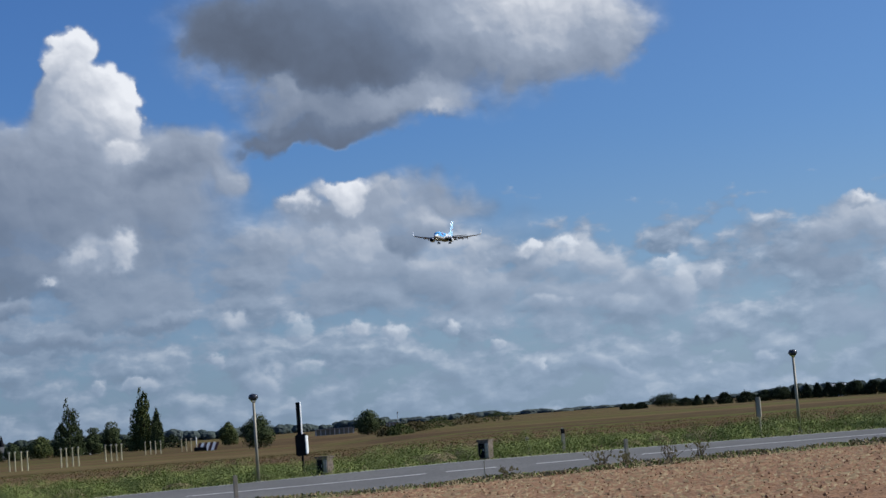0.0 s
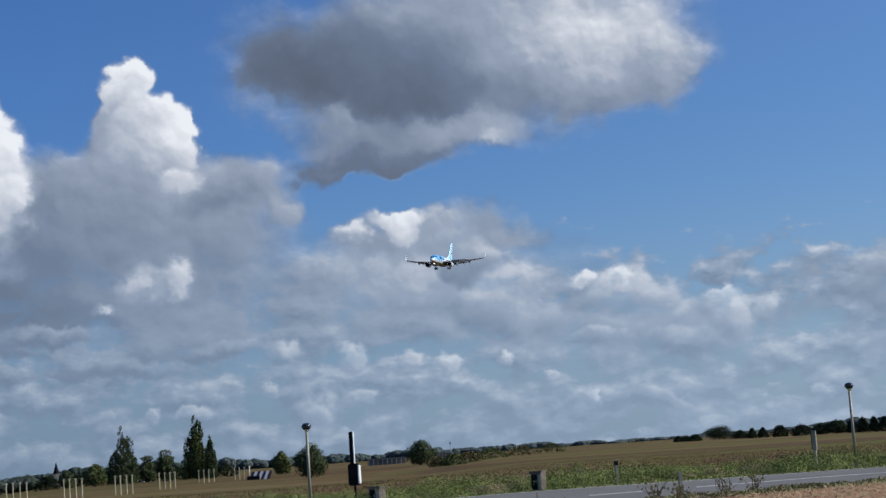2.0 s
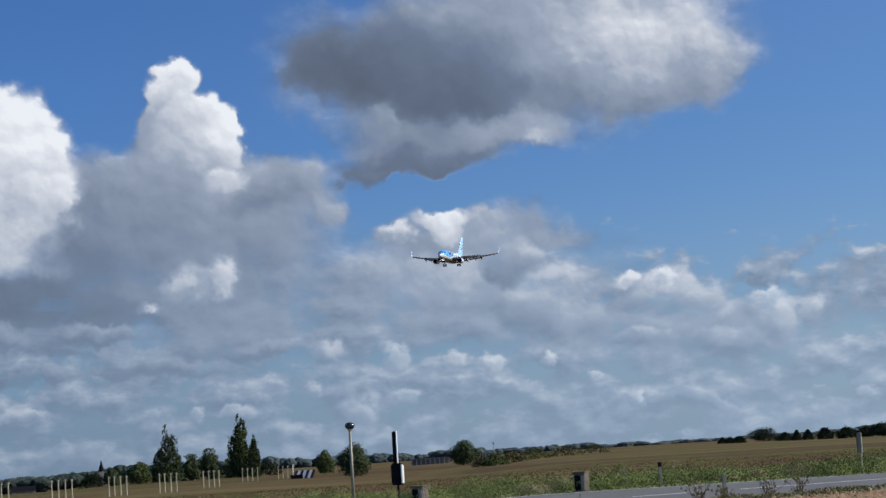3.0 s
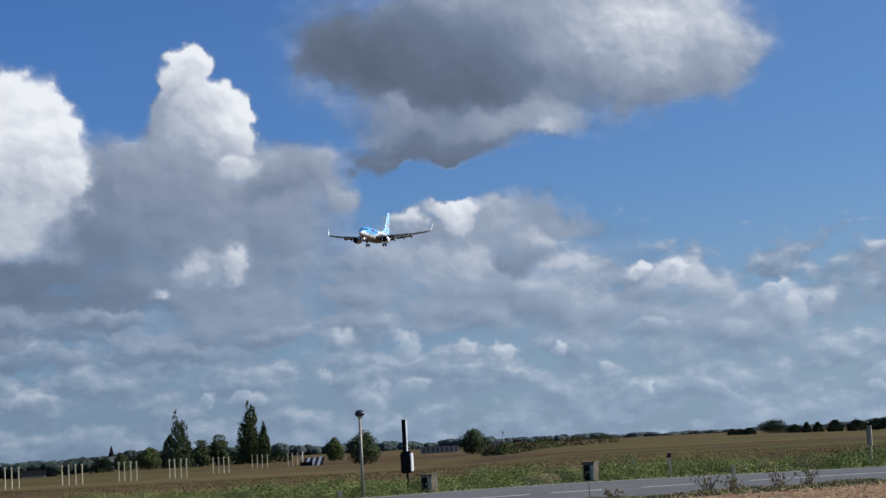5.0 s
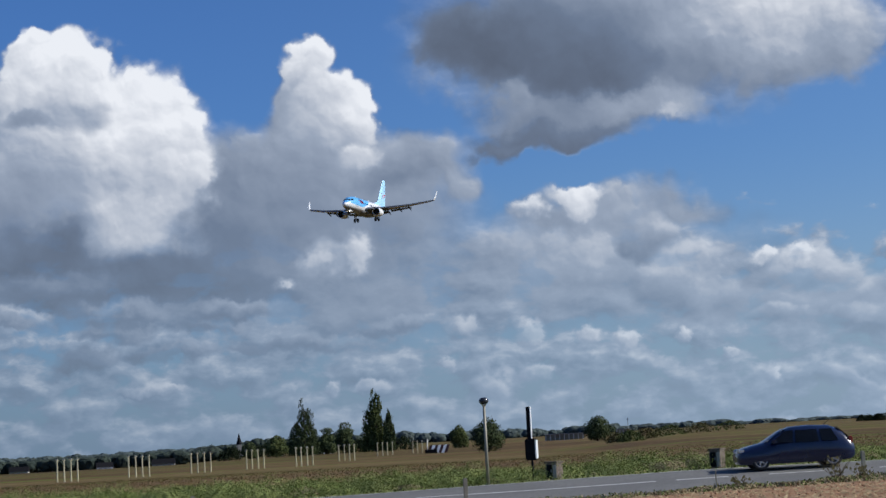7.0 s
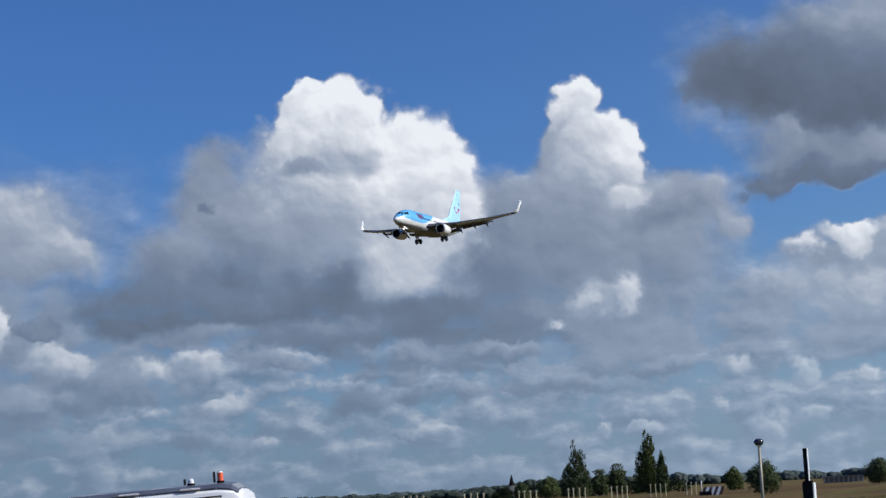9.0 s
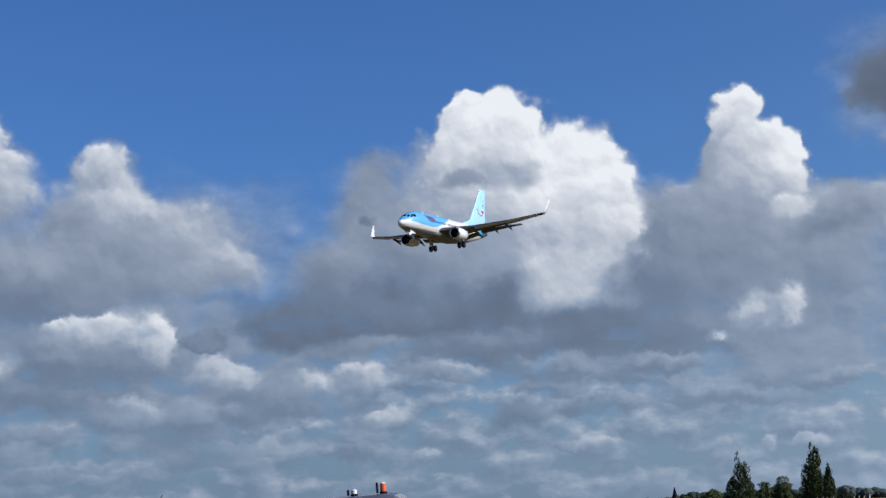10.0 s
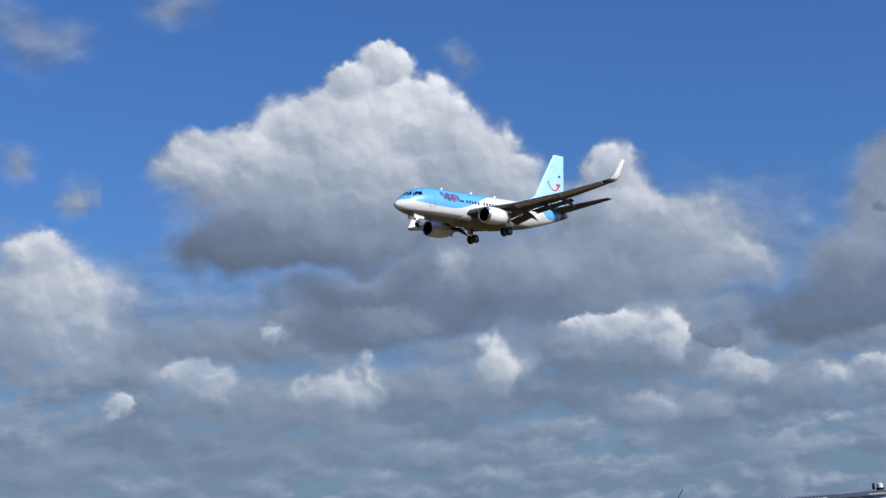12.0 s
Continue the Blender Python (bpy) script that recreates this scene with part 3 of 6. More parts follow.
def field_material():
    """Harvested land in long bands beside the road: bare brown earth, tan stubble, green regrowth."""
    m = material("stubble_field", (0.120, 0.068, 0.024), 0.95)
    t = m.node_tree
    where = t.nodes.new("ShaderNodeTexCoord").outputs["Object"]

    def tex(turn, size, detail, lo, hi):
        k = t.nodes.new("ShaderNodeMapping")
        k.vector_type = "TEXTURE"
        t.links.new(where, k.inputs[0])
        k.inputs["Rotation"].default_value, k.inputs["Scale"].default_value = (0, 0, radians(turn)), size
        n = t.nodes.new("ShaderNodeTexNoise")
        t.links.new(k.outputs[0], n.inputs["Vector"])
        n.inputs["Scale"].default_value, n.inputs["Detail"].default_value = 1.0, detail
        r = t.nodes.new("ShaderNodeMapRange")
        r.interpolation_type = "SMOOTHSTEP"
        t.links.new(n.outputs[0], r.inputs[0])
        r.inputs[1].default_value, r.inputs[2].default_value = lo, hi
        return r.outputs[0]

    colour = (0.108, 0.066, 0.031, 1)
    for mask, tint in ((tex(6, (400, 50, 1), 4, .46, .58), (0.142, 0.104, 0.044, 1)), (tex(6, (500, 120, 1), 3, .50, .58), (0.066, 0.037, 0.019, 1)),
                       (tex(8, (140, 20, 1), 5, .50, .62), (0.088, 0.105, 0.018, 1)), (tex(4, (60, 9, 1), 6, .52, .66), (0.072, 0.038, 0.015, 1)), (tex(0, (1.6, 1.2, 1), 5, .50, .72), (0.155, 0.108, 0.052, 1)),
                       (tex(0, (5.0, 2.6, 1), 5, .54, .70), (0.060, 0.048, 0.016, 1))):
        n = t.nodes.new("ShaderNodeMix")
        n.data_type = "RGBA"
        link(t, mask, n.inputs[0]), link(t, colour, n.inputs[6]), link(t, tint, n.inputs[7])
        colour = n.outputs[2]
    t.links.new(colour, t.nodes["Principled BSDF"].inputs["Base Color"])
    return m


M_FIELD = field_material()
M_GRASS = material("grass", (0.105, 0.145, 0.036), 0.9, second=(0.145, 0.165, 0.05), scale=0.25, third=(0.16, 0.15, 0.07), fine=4.0)
M_ASPHALT = material("asphalt", (0.142, 0.142, 0.138), 0.9, second=(0.168, 0.168, 0.162), scale=0.3, third=(0.120, 0.119, 0.115), fine=9.0)
M_PAINT = material("road_paint", (0.62, 0.62, 0.60), 0.7, second=(0.45, 0.45, 0.44), scale=2.0)
M_LEAF = material("leaves", (0.075, 0.095, 0.035), 0.85, second=(0.095, 0.11, 0.04), scale=0.4, third=(0.05, 0.065, 0.025), fine=2.0)
M_LEAF_DARK = material("dark_leaves", (0.048, 0.064, 0.030), 0.9, second=(0.066, 0.083, 0.036), scale=0.3)
M_SCRUB = material("scrub_leaves", (0.11, 0.09, 0.045), 0.9, second=(0.07, 0.075, 0.03), scale=0.5)
# the woodland's base colour is shifted to blue-grey to carry distance haze
M_WOODS_HAZED = material("far_woods", (0.058, 0.078, 0.076), 0.95, second=(0.074, 0.09, 0.084), scale=0.03, third=(0.048, 0.064, 0.062), fine=0.35)
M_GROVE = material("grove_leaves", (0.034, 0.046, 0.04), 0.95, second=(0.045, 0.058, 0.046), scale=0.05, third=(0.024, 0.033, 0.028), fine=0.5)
M_HEDGE = material("hedge_leaves", (0.020, 0.029, 0.015), 0.9, second=(0.03, 0.04, 0.02), scale=0.3)
M_BARK = material("bark", (0.08, 0.06, 0.045), 0.9, second=(0.05, 0.04, 0.03), scale=3.0)
M_STEEL = material("galvanised_steel", (0.42, 0.43, 0.43), 0.45, 0.7, second=(0.32, 0.33, 0.33), scale=3.0)
M_POLE = material("pale_pole", (0.52, 0.47, 0.30), 0.6, second=(0.42, 0.38, 0.26), scale=2.0)
# stains over a base darkened for the service boxes' shaded fronts
M_BOX = material("stained_shaded_concrete", (0.15, 0.12, 0.10), 0.9, second=(0.09, 0.075, 0.065), scale=3.0, third=(0.22, 0.19, 0.16), fine=12.0)
M_DARK = material("dark_metal", (0.009, 0.009, 0.011), 0.85, second=(0.014, 0.014, 0.016), scale=4.0)
M_CONCRETE = material("concrete", (0.36, 0.34, 0.31), 0.85, second=(0.25, 0.24, 0.22), scale=2.0, third=(0.42, 0.4, 0.37), fine=9.0)
M_WHITE = material("white_paint", (0.78, 0.79, 0.80), 0.3, second=(0.72, 0.73, 0.74), scale=0.6, coat=0.4)
M_SKYBLUE = material("light_blue_paint", (0.16, 0.50, 0.82), 0.3, second=(0.14, 0.47, 0.79), scale=0.6, coat=0.4)
# grey for the shade under the airliner's belly; also colours seams and hubs
M_SHADE_AND_FITTINGS = material("belly_shade_and_fittings_grey", (0.17, 0.17, 0.175), 0.35, second=(0.12, 0.12, 0.12), scale=0.8)
# the hull's blue made paler for the fin, direct sun put into the colour
M_FIN_SUNLIT = material("sunlit_blue_paint", (0.42, 0.70, 0.90), 0.3, second=(0.38, 0.66, 0.88), scale=0.5, coat=0.4)
# wing grey taken near black: the underside's shade is put into the colour
M_WING_SHADED = material("shaded_wing_grey", (0.045, 0.05, 0.06), 0.45, second=(0.034, 0.038, 0.046), scale=0.8)
M_BLACK = material("black_rubber", (0.015, 0.015, 0.016), 0.7)
M_NAVY = material("navy_lettering", (0.07, 0.05, 0.20), 0.4)
M_RED = material("red_lettering", (0.55, 0.03, 0.06), 0.4)
M_GLASS = material("dark_glass", (0.012, 0.014, 0.018), 0.08)
M_CHROME = material("bare_metal", (0.62, 0.62, 0.63), 0.25, 0.9)
M_CARBLUE = material("dark_blue_car_paint", (0.004, 0.009, 0.035), 0.25, coat=0.3, second=(0.005, 0.010, 0.04), scale=1.0)
M_ORANGE = material("orange_beacon", (0.75, 0.12, 0.05), 0.3)
M_REDPAINT = material("red_paint", (0.42, 0.05, 0.03), 0.6)
M_BRICK = material("brick_red", (0.30, 0.12, 0.08), 0.9)


# ---- mesh helpers ----
def mesh_of(name, bm, mat):
    me = bpy.data.meshes.new(name)
    bm.normal_update()
    bm.to_mesh(me)
    bm.free()
    for mm in (mat if isinstance(mat, (list, tuple)) else [mat]):
        me.materials.append(mm)
    return me


def part(name, bm, mat, parent=None, label="", smooth=False):
    me = mesh_of(name, bm, mat)
    if smooth:
        me.shade_smooth()
    ob = new(name, me)
    ob.parent = parent
    if label:
        tagged(ob, label)
    return ob


def box(bm, cx, cy, cz, sx, sy, sz, bevel=0.0, m=None):
    r = bmesh.ops.create_cube(bm, size=1.0, matrix=Matrix.Translation((cx, cy, cz)) @ Matrix.Diagonal((sx, sy, sz, 1)))
    if bevel:
        edges = list({e for v in r["verts"] for e in v.link_edges})
        r = bmesh.ops.bevel(bm, geom=edges, offset=bevel, segments=2, affect="EDGES")
    if m:
        bmesh.ops.transform(bm, matrix=m, verts=list({v for v in r["verts"]}))
    return bm


def rod(bm, a, b, r1, r2=None, n=10):
    a, b = Vector(a), Vector(b)
    d = b - a
    m = Matrix.Translation((a + b) / 2) @ d.to_track_quat("Z", "Y").to_matrix().to_4x4()
    bmesh.ops.create_cone(bm, cap_ends=True, segments=n, radius1=r1, radius2=r1 if r2 is None else r2, depth=d.length, matrix=m)
    return bm


def loft(bm, rings, close=True, cap=True):
    """Skin through rings of equally many points."""
    vs = [[bm.verts.new(p) for p in ring] for ring in rings]
    n = len(vs[0])
    for a, b in zip(vs, vs[1:]):
        for i in range(n if close else n - 1):
            bm.faces.new((a[i], a[(i + 1) % n], b[(i + 1) % n], b[i]))
    if cap:
        bm.faces.new(list(reversed(vs[0])))
        bm.faces.new(vs[-1])
    bmesh.ops.recalc_face_normals(bm, faces=bm.faces[:])
    return bm


def smooth01(a, b, x):
    t = min(1.0, max(0.0, (x - a) / (b - a)))
    return t * t * (3 - 2 * t)


def at(az, d):
    return Vector((-math.sin(radians(az)) * d, math.cos(radians(az)) * d, 0))


# road axis: point on the centre line and its heading
ROAD_O, ROAD_DIR = Vector((0.0, 60.3, 0)), Vector((0.994, 0.108, 0)).normalized()
ROAD_N = Vector((-ROAD_DIR.y, ROAD_DIR.x, 0))


def across(x, y):
    return (Vector((x, y, 0)) - ROAD_O).dot(ROAD_N)


def ground_z(x, y):
    """Height of the land: a slight dip before the road, the road's cross fall, lower land to the west."""
    r, az = math.hypot(x, y), math.degrees(math.atan2(-x, y))
    s = across(x, y)
    near = max(-0.5, min(-0.2, -0.41 + 0.018 * x)) * smooth01(-42, -22, s)
    far = max(-0.3, min(0.0, 0.02 * x)) * (1 - smooth01(8, 60, s)) + 0.02
    z = near + (far - near) * smooth01(-4.4, 4.2, s)
    if y > 0:
        z -= 1.3 * smooth01(85, 260, r) * smooth01(-1.0, 6.0, az) + 5.0 * smooth01(430, 1000, r) * smooth01(13.5, 17.5, az)
    return z


# ---- ground ----
def build_ground():
    bm = bmesh.new()
    radii = [0.0, 6, 12, 18, 24, 30, 35, 40, 44, 48, 51] + [52 + i * 1.0 for i in range(26)] + [80, 84, 88, 92, 97, 103, 110, 120, 135, 150, 170, 190, 215, 240, 270, 310, 360, 430, 520, 640, 800, 1100, 1500, 2200, 3200, 4800]
    steps = [-180 + i * 12 for i in range(10)] + [-60 + i * 1.0 for i in range(121)] + [72 + i * 12 for i in range(9)]
    centre = bm.verts.new((0, 0, ground_z(0, 0)))
    last = None
    for r in radii[1:]:
        ring = []
        for a in steps:
            p = at(a, r)
            s = across(p.x, p.y)
            under = -0.25 * smooth01(-45, -43, s) * (1 - smooth01(22, 25.5, s)) if abs(p.dot(ROAD_DIR)) < 120 else 0
            ring.append(bm.verts.new((p.x, p.y, ground_z(p.x, p.y) + under + (0.04 * noise.noise(p * 0.15) if r > 70 else 0))))
        n = len(ring)
        for i in range(n):
            if last is None:
                bm.faces.new((centre, ring[(i + 1) % n], ring[i]))
            else:
                bm.faces.new((last[i], last[(i + 1) % n], ring[(i + 1) % n], ring[i]))
        last = ring
    bmesh.ops.recalc_face_normals(bm, faces=bm.faces[:])
    if sum(f.normal.z for f in bm.faces) < 0:
        bmesh.ops.reverse_faces(bm, faces=bm.faces[:])
    return tagged(part("ground", bm, M_FIELD, smooth=True), "brown harvested farmland reaching to the horizon", "ground", kind="structure")


def strip(name, s0, s1, mat, lift, u0=-160, u1=160, du=2.0, label="", category="", kind="structure", wobble=0.0, cols=3):
    """A band laid along the road, s0 to s1 across it."""
    bm = bmesh.new()
    rows, u = [], u0
    while u <= u1 + 1e-6:
        w0 = wobble * noise.noise((u * 0.35, s0, 0)) if wobble else 0
        w1 = wobble * noise.noise((u * 0.35, s1, 5)) if wobble else 0
        row = []
        for k in range(cols + 1):
            s = (s0 + w0) + (s1 + w1 - s0 - w0) * k / cols
            p = ROAD_O + ROAD_DIR * u + ROAD_N * s
            row.append(bm.verts.new((p.x, p.y, ground_z(p.x, p.y) + lift)))
        rows.append(row)
        u += du
    for a, b in zip(rows, rows[1:]):
        for i in range(cols):
            bm.faces.new((a[i], b[i], b[i + 1], a[i + 1]))
    bmesh.ops.recalc_face_normals(bm, faces=bm.faces[:])
    if sum(f.normal.z for f in bm.faces) < 0:
        bmesh.ops.reverse_faces(bm, faces=bm.faces[:])
    return tagged(part(name, bm, mat), label, category, kind=kind)


build_ground()
strip("verge_far", 3.7, 26.0, M_GRASS, 0.03, label="weedy green verge beyond the road", category="verge", wobble=1.0, cols=14)
strip("verge_near", -6.6, -3.8, M_GRASS, 0.03, label="rough grass verge beside the road", category="verge", wobble=0.5, cols=5)
strip("road", -4.0, 3.9, M_ASPHALT, 0.055, label="grey asphalt country road", category="road", cols=8)


def build_soil():
    """Ploughed soil with clods, nearer than the road."""
    bm = bmesh.new()
    du, ds = 0.12, 0.13
    nu, ns = int(66 / du), int(40 / ds)
    rows = []
    for i in range(nu + 1):
        row = []
        for j in range(ns + 1):
            u, s = -20 + i * du, -46 + j * ds
            p = ROAD_O + ROAD_DIR * u + ROAD_N * s
            h = 0.05 * abs(noise.noise((p.x * 1.3, p.y * 1.3, 0))) + 0.035 * max(0, noise.noise((p.x * 4.1, p.y * 4.1, 4))) + 0.035 * noise.noise((p.x * 9, p.y * 9, 9))
            h *= smooth01(-6.2, -7.0, s + 0.7 * noise.noise((u * 0.5, 0, 3)))
            row.append(bm.verts.new((p.x, p.y, ground_z(p.x, p.y) + h + (0.035 if s < -6.0 else 0.0))))
        rows.append(row)
    for a, b in zip(rows, rows[1:]):
        for k in range(ns):
            bm.faces.new((a[k], b[k], b[k + 1], a[k + 1]))
    return tagged(part("soil", bm, M_SOIL), "bare ploughed soil with clods and straw", "soil", kind="structure")


build_soil()


def put(x, y, z=None, turn=0.0, scale=1.0):
    return pose(x, y, ground_z(x, y) if z is None else z, 0, 0, turn) @ Matrix.Scale(scale, 4)


def from_lists(name, verts, faces, mat, label="", category="", kind="", parent=None):
    me = bpy.data.meshes.new(name)
    me.from_pydata(verts, [], faces)
    for mm in (mat if isinstance(mat, (list, tuple)) else [mat]):
        me.materials.append(mm)
    ob = new(name, me)
    ob.parent = parent
    return tagged(ob, label, category, kind=kind)


# ---- road markings ----
def dash(u0, u1, s, wide=0.15):
    bm = bmesh.new()
    pts, n = [], max(1, int((u1 - u0) / 2))
    for i in range(n + 1):
        for k in (-.5, .5):
            p = ROAD_O + ROAD_DIR * (u0 + (u1 - u0) * i / n) + ROAD_N * (s + wide * k)
            pts.append(bm.verts.new((p.x, p.y, ground_z(p.x, p.y) + .064)))
    for i in range(n):
        bm.faces.new((pts[2 * i], pts[2 * i + 2], pts[2 * i + 3], pts[2 * i + 1]))
    return tagged(part("road_marking", bm, M_PAINT), "worn white painted line on the asphalt", "road marking", "road markings", "structure")


for u0, u1 in ((-24.5, -19.2), (-18.0, -11.5), (-9.5, -1.2), (1.1 - 1.6, 1.3), (2.7, 4.6), (6.5, 40.0), (-40, -32)):
    dash(u0, u1, 0.0)
dash(-60, 60, 3.55, 0.12)

# ---- verge plants ----
rng = random.Random(7)


def weeds(name, count, u_range, s_range, high, wide, mats, label, dense=None, lean=0.35):
    verts, faces, mat_of = [], [], []
    made = 0
    while made < count:
        u, s = rng.uniform(*u_range), rng.uniform(*s_range)
        n = 0.5 + 0.5 * noise.noise((u * 0.45, s * 0.45, 1.7)) + 0.25 * noise.noise((u * 1.6, s * 1.6, 4.2))
        if dense and rng.random() > dense(u, s, n):
            continue
        p = ROAD_O + ROAD_DIR * u + ROAD_N * s
        z0 = ground_z(p.x, p.y) + 0.02
        h = high * (0.35 + 1.1 * max(0.0, n)) * rng.uniform(0.5, 1.15)
        lift = rng.uniform(0, 0.75) * h
        a = rng.uniform(0, math.tau)
        d = Vector((math.cos(a), math.sin(a), 0))
        side = Vector((-d.y, d.x, 0)) * wide * rng.uniform(0.5, 1.2) * 0.5
        base = Vector((p.x, p.y, z0 + lift))
        tip = base + d * rng.uniform(0, lean) * high + Vector((0, 0, max(0.05, h - lift)))
        k = len(verts)
        mid = base.lerp(tip, 0.55)
        verts += [base - side * .5, base + side * .5, mid + side, tip, mid - side]
        faces.append((k, k + 1, k + 2, k + 3, k + 4))
        mat_of.append(rng.choice((0, 0, 1, 1, 2)) if n < 0.62 else rng.choice((0, 1, 1)))
        made += 1
    ob = from_lists(name, verts, faces, mats, label, name.replace("_", " "), "stuff")
    ob.data.polygons.foreach_set("material_index", mat_of)
    return ob


M_WEED = material("weed_leaves", (0.130, 0.165, 0.046), 0.8, second=(0.095, 0.128, 0.038), scale=0.5)
M_WEED_LIGHT = material("light_weed_leaves", (0.215, 0.245, 0.085), 0.8, second=(0.16, 0.195, 0.065), scale=0.5)
M_STRAW = material("dry_straw", (0.30, 0.24, 0.15), 0.9, second=(0.22, 0.17, 0.10), scale=1.0)
M_STUBBLE = material("stubble_stalks", (0.19, 0.125, 0.06), 0.95, second=(0.13, 0.085, 0.04), scale=0.8)
M_STEM = material("dry_stems", (0.12, 0.09, 0.06), 0.9)



def weed_clumps():
    """Low mounds of small leaves, close together at the road and thinner towards the field."""
    verts, faces, mat_of = [], [], []
    made = 0
    while made < 900:
        u, s = rng.uniform(-38, 28), rng.uniform(5.6, 15.0)
        n = 0.5 + 0.6 * noise.noise((u * 0.3, s * 0.4, 1.7))
        if rng.random() > smooth01(.2, .75, n) * (1 - .8 * smooth01(9, 15, s)):
            continue
        p = ROAD_O + ROAD_DIR * u + ROAD_N * s
        base = Vector((p.x, p.y, ground_z(p.x, p.y)))
        r, h = rng.uniform(.4, 1.25), rng.uniform(.3, .95) * (.3 + n)
        shade = rng.choice((0, 0, 1, 1, 1) if n > .5 else (0, 1, 1, 2))
        for k in range(300):
            a, q, e = rng.uniform(0, math.tau), math.sqrt(rng.random()), rng.random()
            o = base + Vector((math.cos(a) * r * q, math.sin(a) * r * q, .02 + h * math.sqrt(max(0, 1 - q * q)) * (.78 + .22 * e)))
            nn = (Vector((math.cos(a) * q, math.sin(a) * q, math.sqrt(max(.05, 1 - q * q)))) + Vector((rng.gauss(0, .28), rng.gauss(0, .28), rng.gauss(0, .28)))).normalized()
            f = nn.orthogonal().normalized() * rng.uniform(.015, .042)
            g = nn.cross(f)
            v = len(verts)
            verts += [o - f, o + g * .55, o + f, o - g * .55]
            faces.append((v, v + 1, v + 2, v + 3))
            mat_of.append(shade if rng.random() < .93 else 1)
        made += 1
    ob = from_lists("weeds", verts, faces, (M_WEED, M_WEED_LIGHT, M_STRAW), "green weeds in low mounds along the far road edge", "weeds", "stuff")
    ob.data.polygons.foreach_set("material_index", mat_of)


weed_clumps()
weeds("verge_grass", 42000, (-36, 26), (3.9, 25), 0.12, 0.05, (M_WEED, M_WEED_LIGHT, M_STRAW), "short green grass with dry patches", None, 0.8)
weeds("near_verge_grass", 22000, (-22, 28), (-7.2, -4.0), 0.16, 0.05, (M_WEED, M_STRAW, M_STRAW), "rough grass at the near road edge",
      lambda u, s, n: smooth01(.2, .6, n), 0.7)
weeds("stubble", 60000, (-60, 50), (14, 95), 0.09, 0.05, (M_STUBBLE, M_SCRUB, M_FIELD), "dry brown stubble on the field", lambda u, s, n: 1 - smooth01(25, 120, s), 0.8)


def straw():
    verts, faces = [], []
    for i in range(15000):
        u, s = rng.uniform(-18, 40), rng.uniform(-30, -6.6)
        p = ROAD_O + ROAD_DIR * u + ROAD_N * s
        c = Vector((p.x, p.y, ground_z(p.x, p.y) + rng.uniform(.07, .14)))
        a = rng.uniform(.1, 1.3)
        d = Vector((math.cos(a), math.sin(a), rng.uniform(-.3, .3))) * rng.uniform(.02, .08)
        w = Vector((0, 0, 1)).cross(d).normalized() * rng.uniform(.004, .010) + Vector((0, 0, rng.uniform(.004, .016)))
        k = len(verts)
        verts += [c - d - w, c + d - w, c + d + w, c - d + w]
        faces.append((k, k + 1, k + 2, k + 3))
    return from_lists("straw", verts, faces, M_STRAW, "pale straw bits scattered over ploughed soil", "straw", "stuff")


straw()


def clods():
    verts, faces = [], []
    for i in range(5000):
        u, s = rng.uniform(-18, 40), rng.uniform(-36, -6.8)
        p = ROAD_O + ROAD_DIR * u + ROAD_N * s
        c = Vector((p.x, p.y, ground_z(p.x, p.y) + rng.uniform(.04, .12)))
        r = rng.uniform(.015, .04) * rng.uniform(.6, 1.3)
        k = len(verts)
        for d in ((1, 0, 0), (0, 1, 0), (-1, 0, 0), (0, -1, 0), (0, 0, 1), (0, 0, -1)):
            verts.append(c + Vector(d) * r * rng.uniform(.7, 1.3) + Vector((rng.uniform(-.3, .3), rng.uniform(-.3, .3), 0)) * r)
        for a, b in ((0, 1), (1, 2), (2, 3), (3, 0)):
            faces += [(k + a, k + b, k + 4), (k + b, k + a, k + 5)]
    return from_lists("clods", verts, faces, M_SOIL, "broken clods of brown soil", "clods", "stuff")


clods()


def dry_shrub(u, s, high):
    p = ROAD_O + ROAD_DIR * u + ROAD_N * s
    bm = bmesh.new()
    leaves_v, leaves_f = [], []
    for k in range(16):
        a, lean = rng.uniform(0, math.tau), rng.uniform(.1, .75)
        q, d = Vector((rng.uniform(-.1, .1), rng.uniform(-.1, .1), -.03)), Vector((math.cos(a) * lean, math.sin(a) * lean, 1)).normalized()
        for step in range(5):
            e = q + d * high * rng.uniform(.16, .26)
            rod(bm, q, e, .011 * (1 - step * .15), .009 * (1 - step * .15), 5)
            for m in range(1 if rng.random() < .45 else 0):
                b = rng.uniform(0, math.tau)
                o = e + Vector((math.cos(b), math.sin(b), rng.uniform(-.3, .8))) * rng.uniform(.03, .14)
                r = rng.uniform(.02, .055)
                n = len(leaves_v)
                leaves_v += [o + Vector((-r, 0, -r * .5)), o + Vector((r, 0, -r)), o + Vector((r * .4, r, r)), o + Vector((-r * .5, 0, r))]
                leaves_f.append((n, n + 1, n + 2, n + 3))
            d = (d + Vector((rng.uniform(-.45, .45), rng.uniform(-.45, .45), rng.uniform(-.15, .2)))).normalized()
            q = e
    shrub = part("shrub", bm, M_STEM)
    tagged(shrub, "sparse dry shrub with bare twigs beside the road", "shrub", "dry shrubs")
    from_lists("leaves", leaves_v, leaves_f, M_SCRUB, "sparse small withered leaves", parent=shrub)
    shrub.matrix_world = put(p.x, p.y)
    return shrub


for u, s, high in ((4.1, -4.7, .85), (4.8, -5.2, .55), (6.4, -4.8, .9), (7.3, -5.0, .7), (1.0, -4.9, .45)):
    dry_shrub(u, s, high)


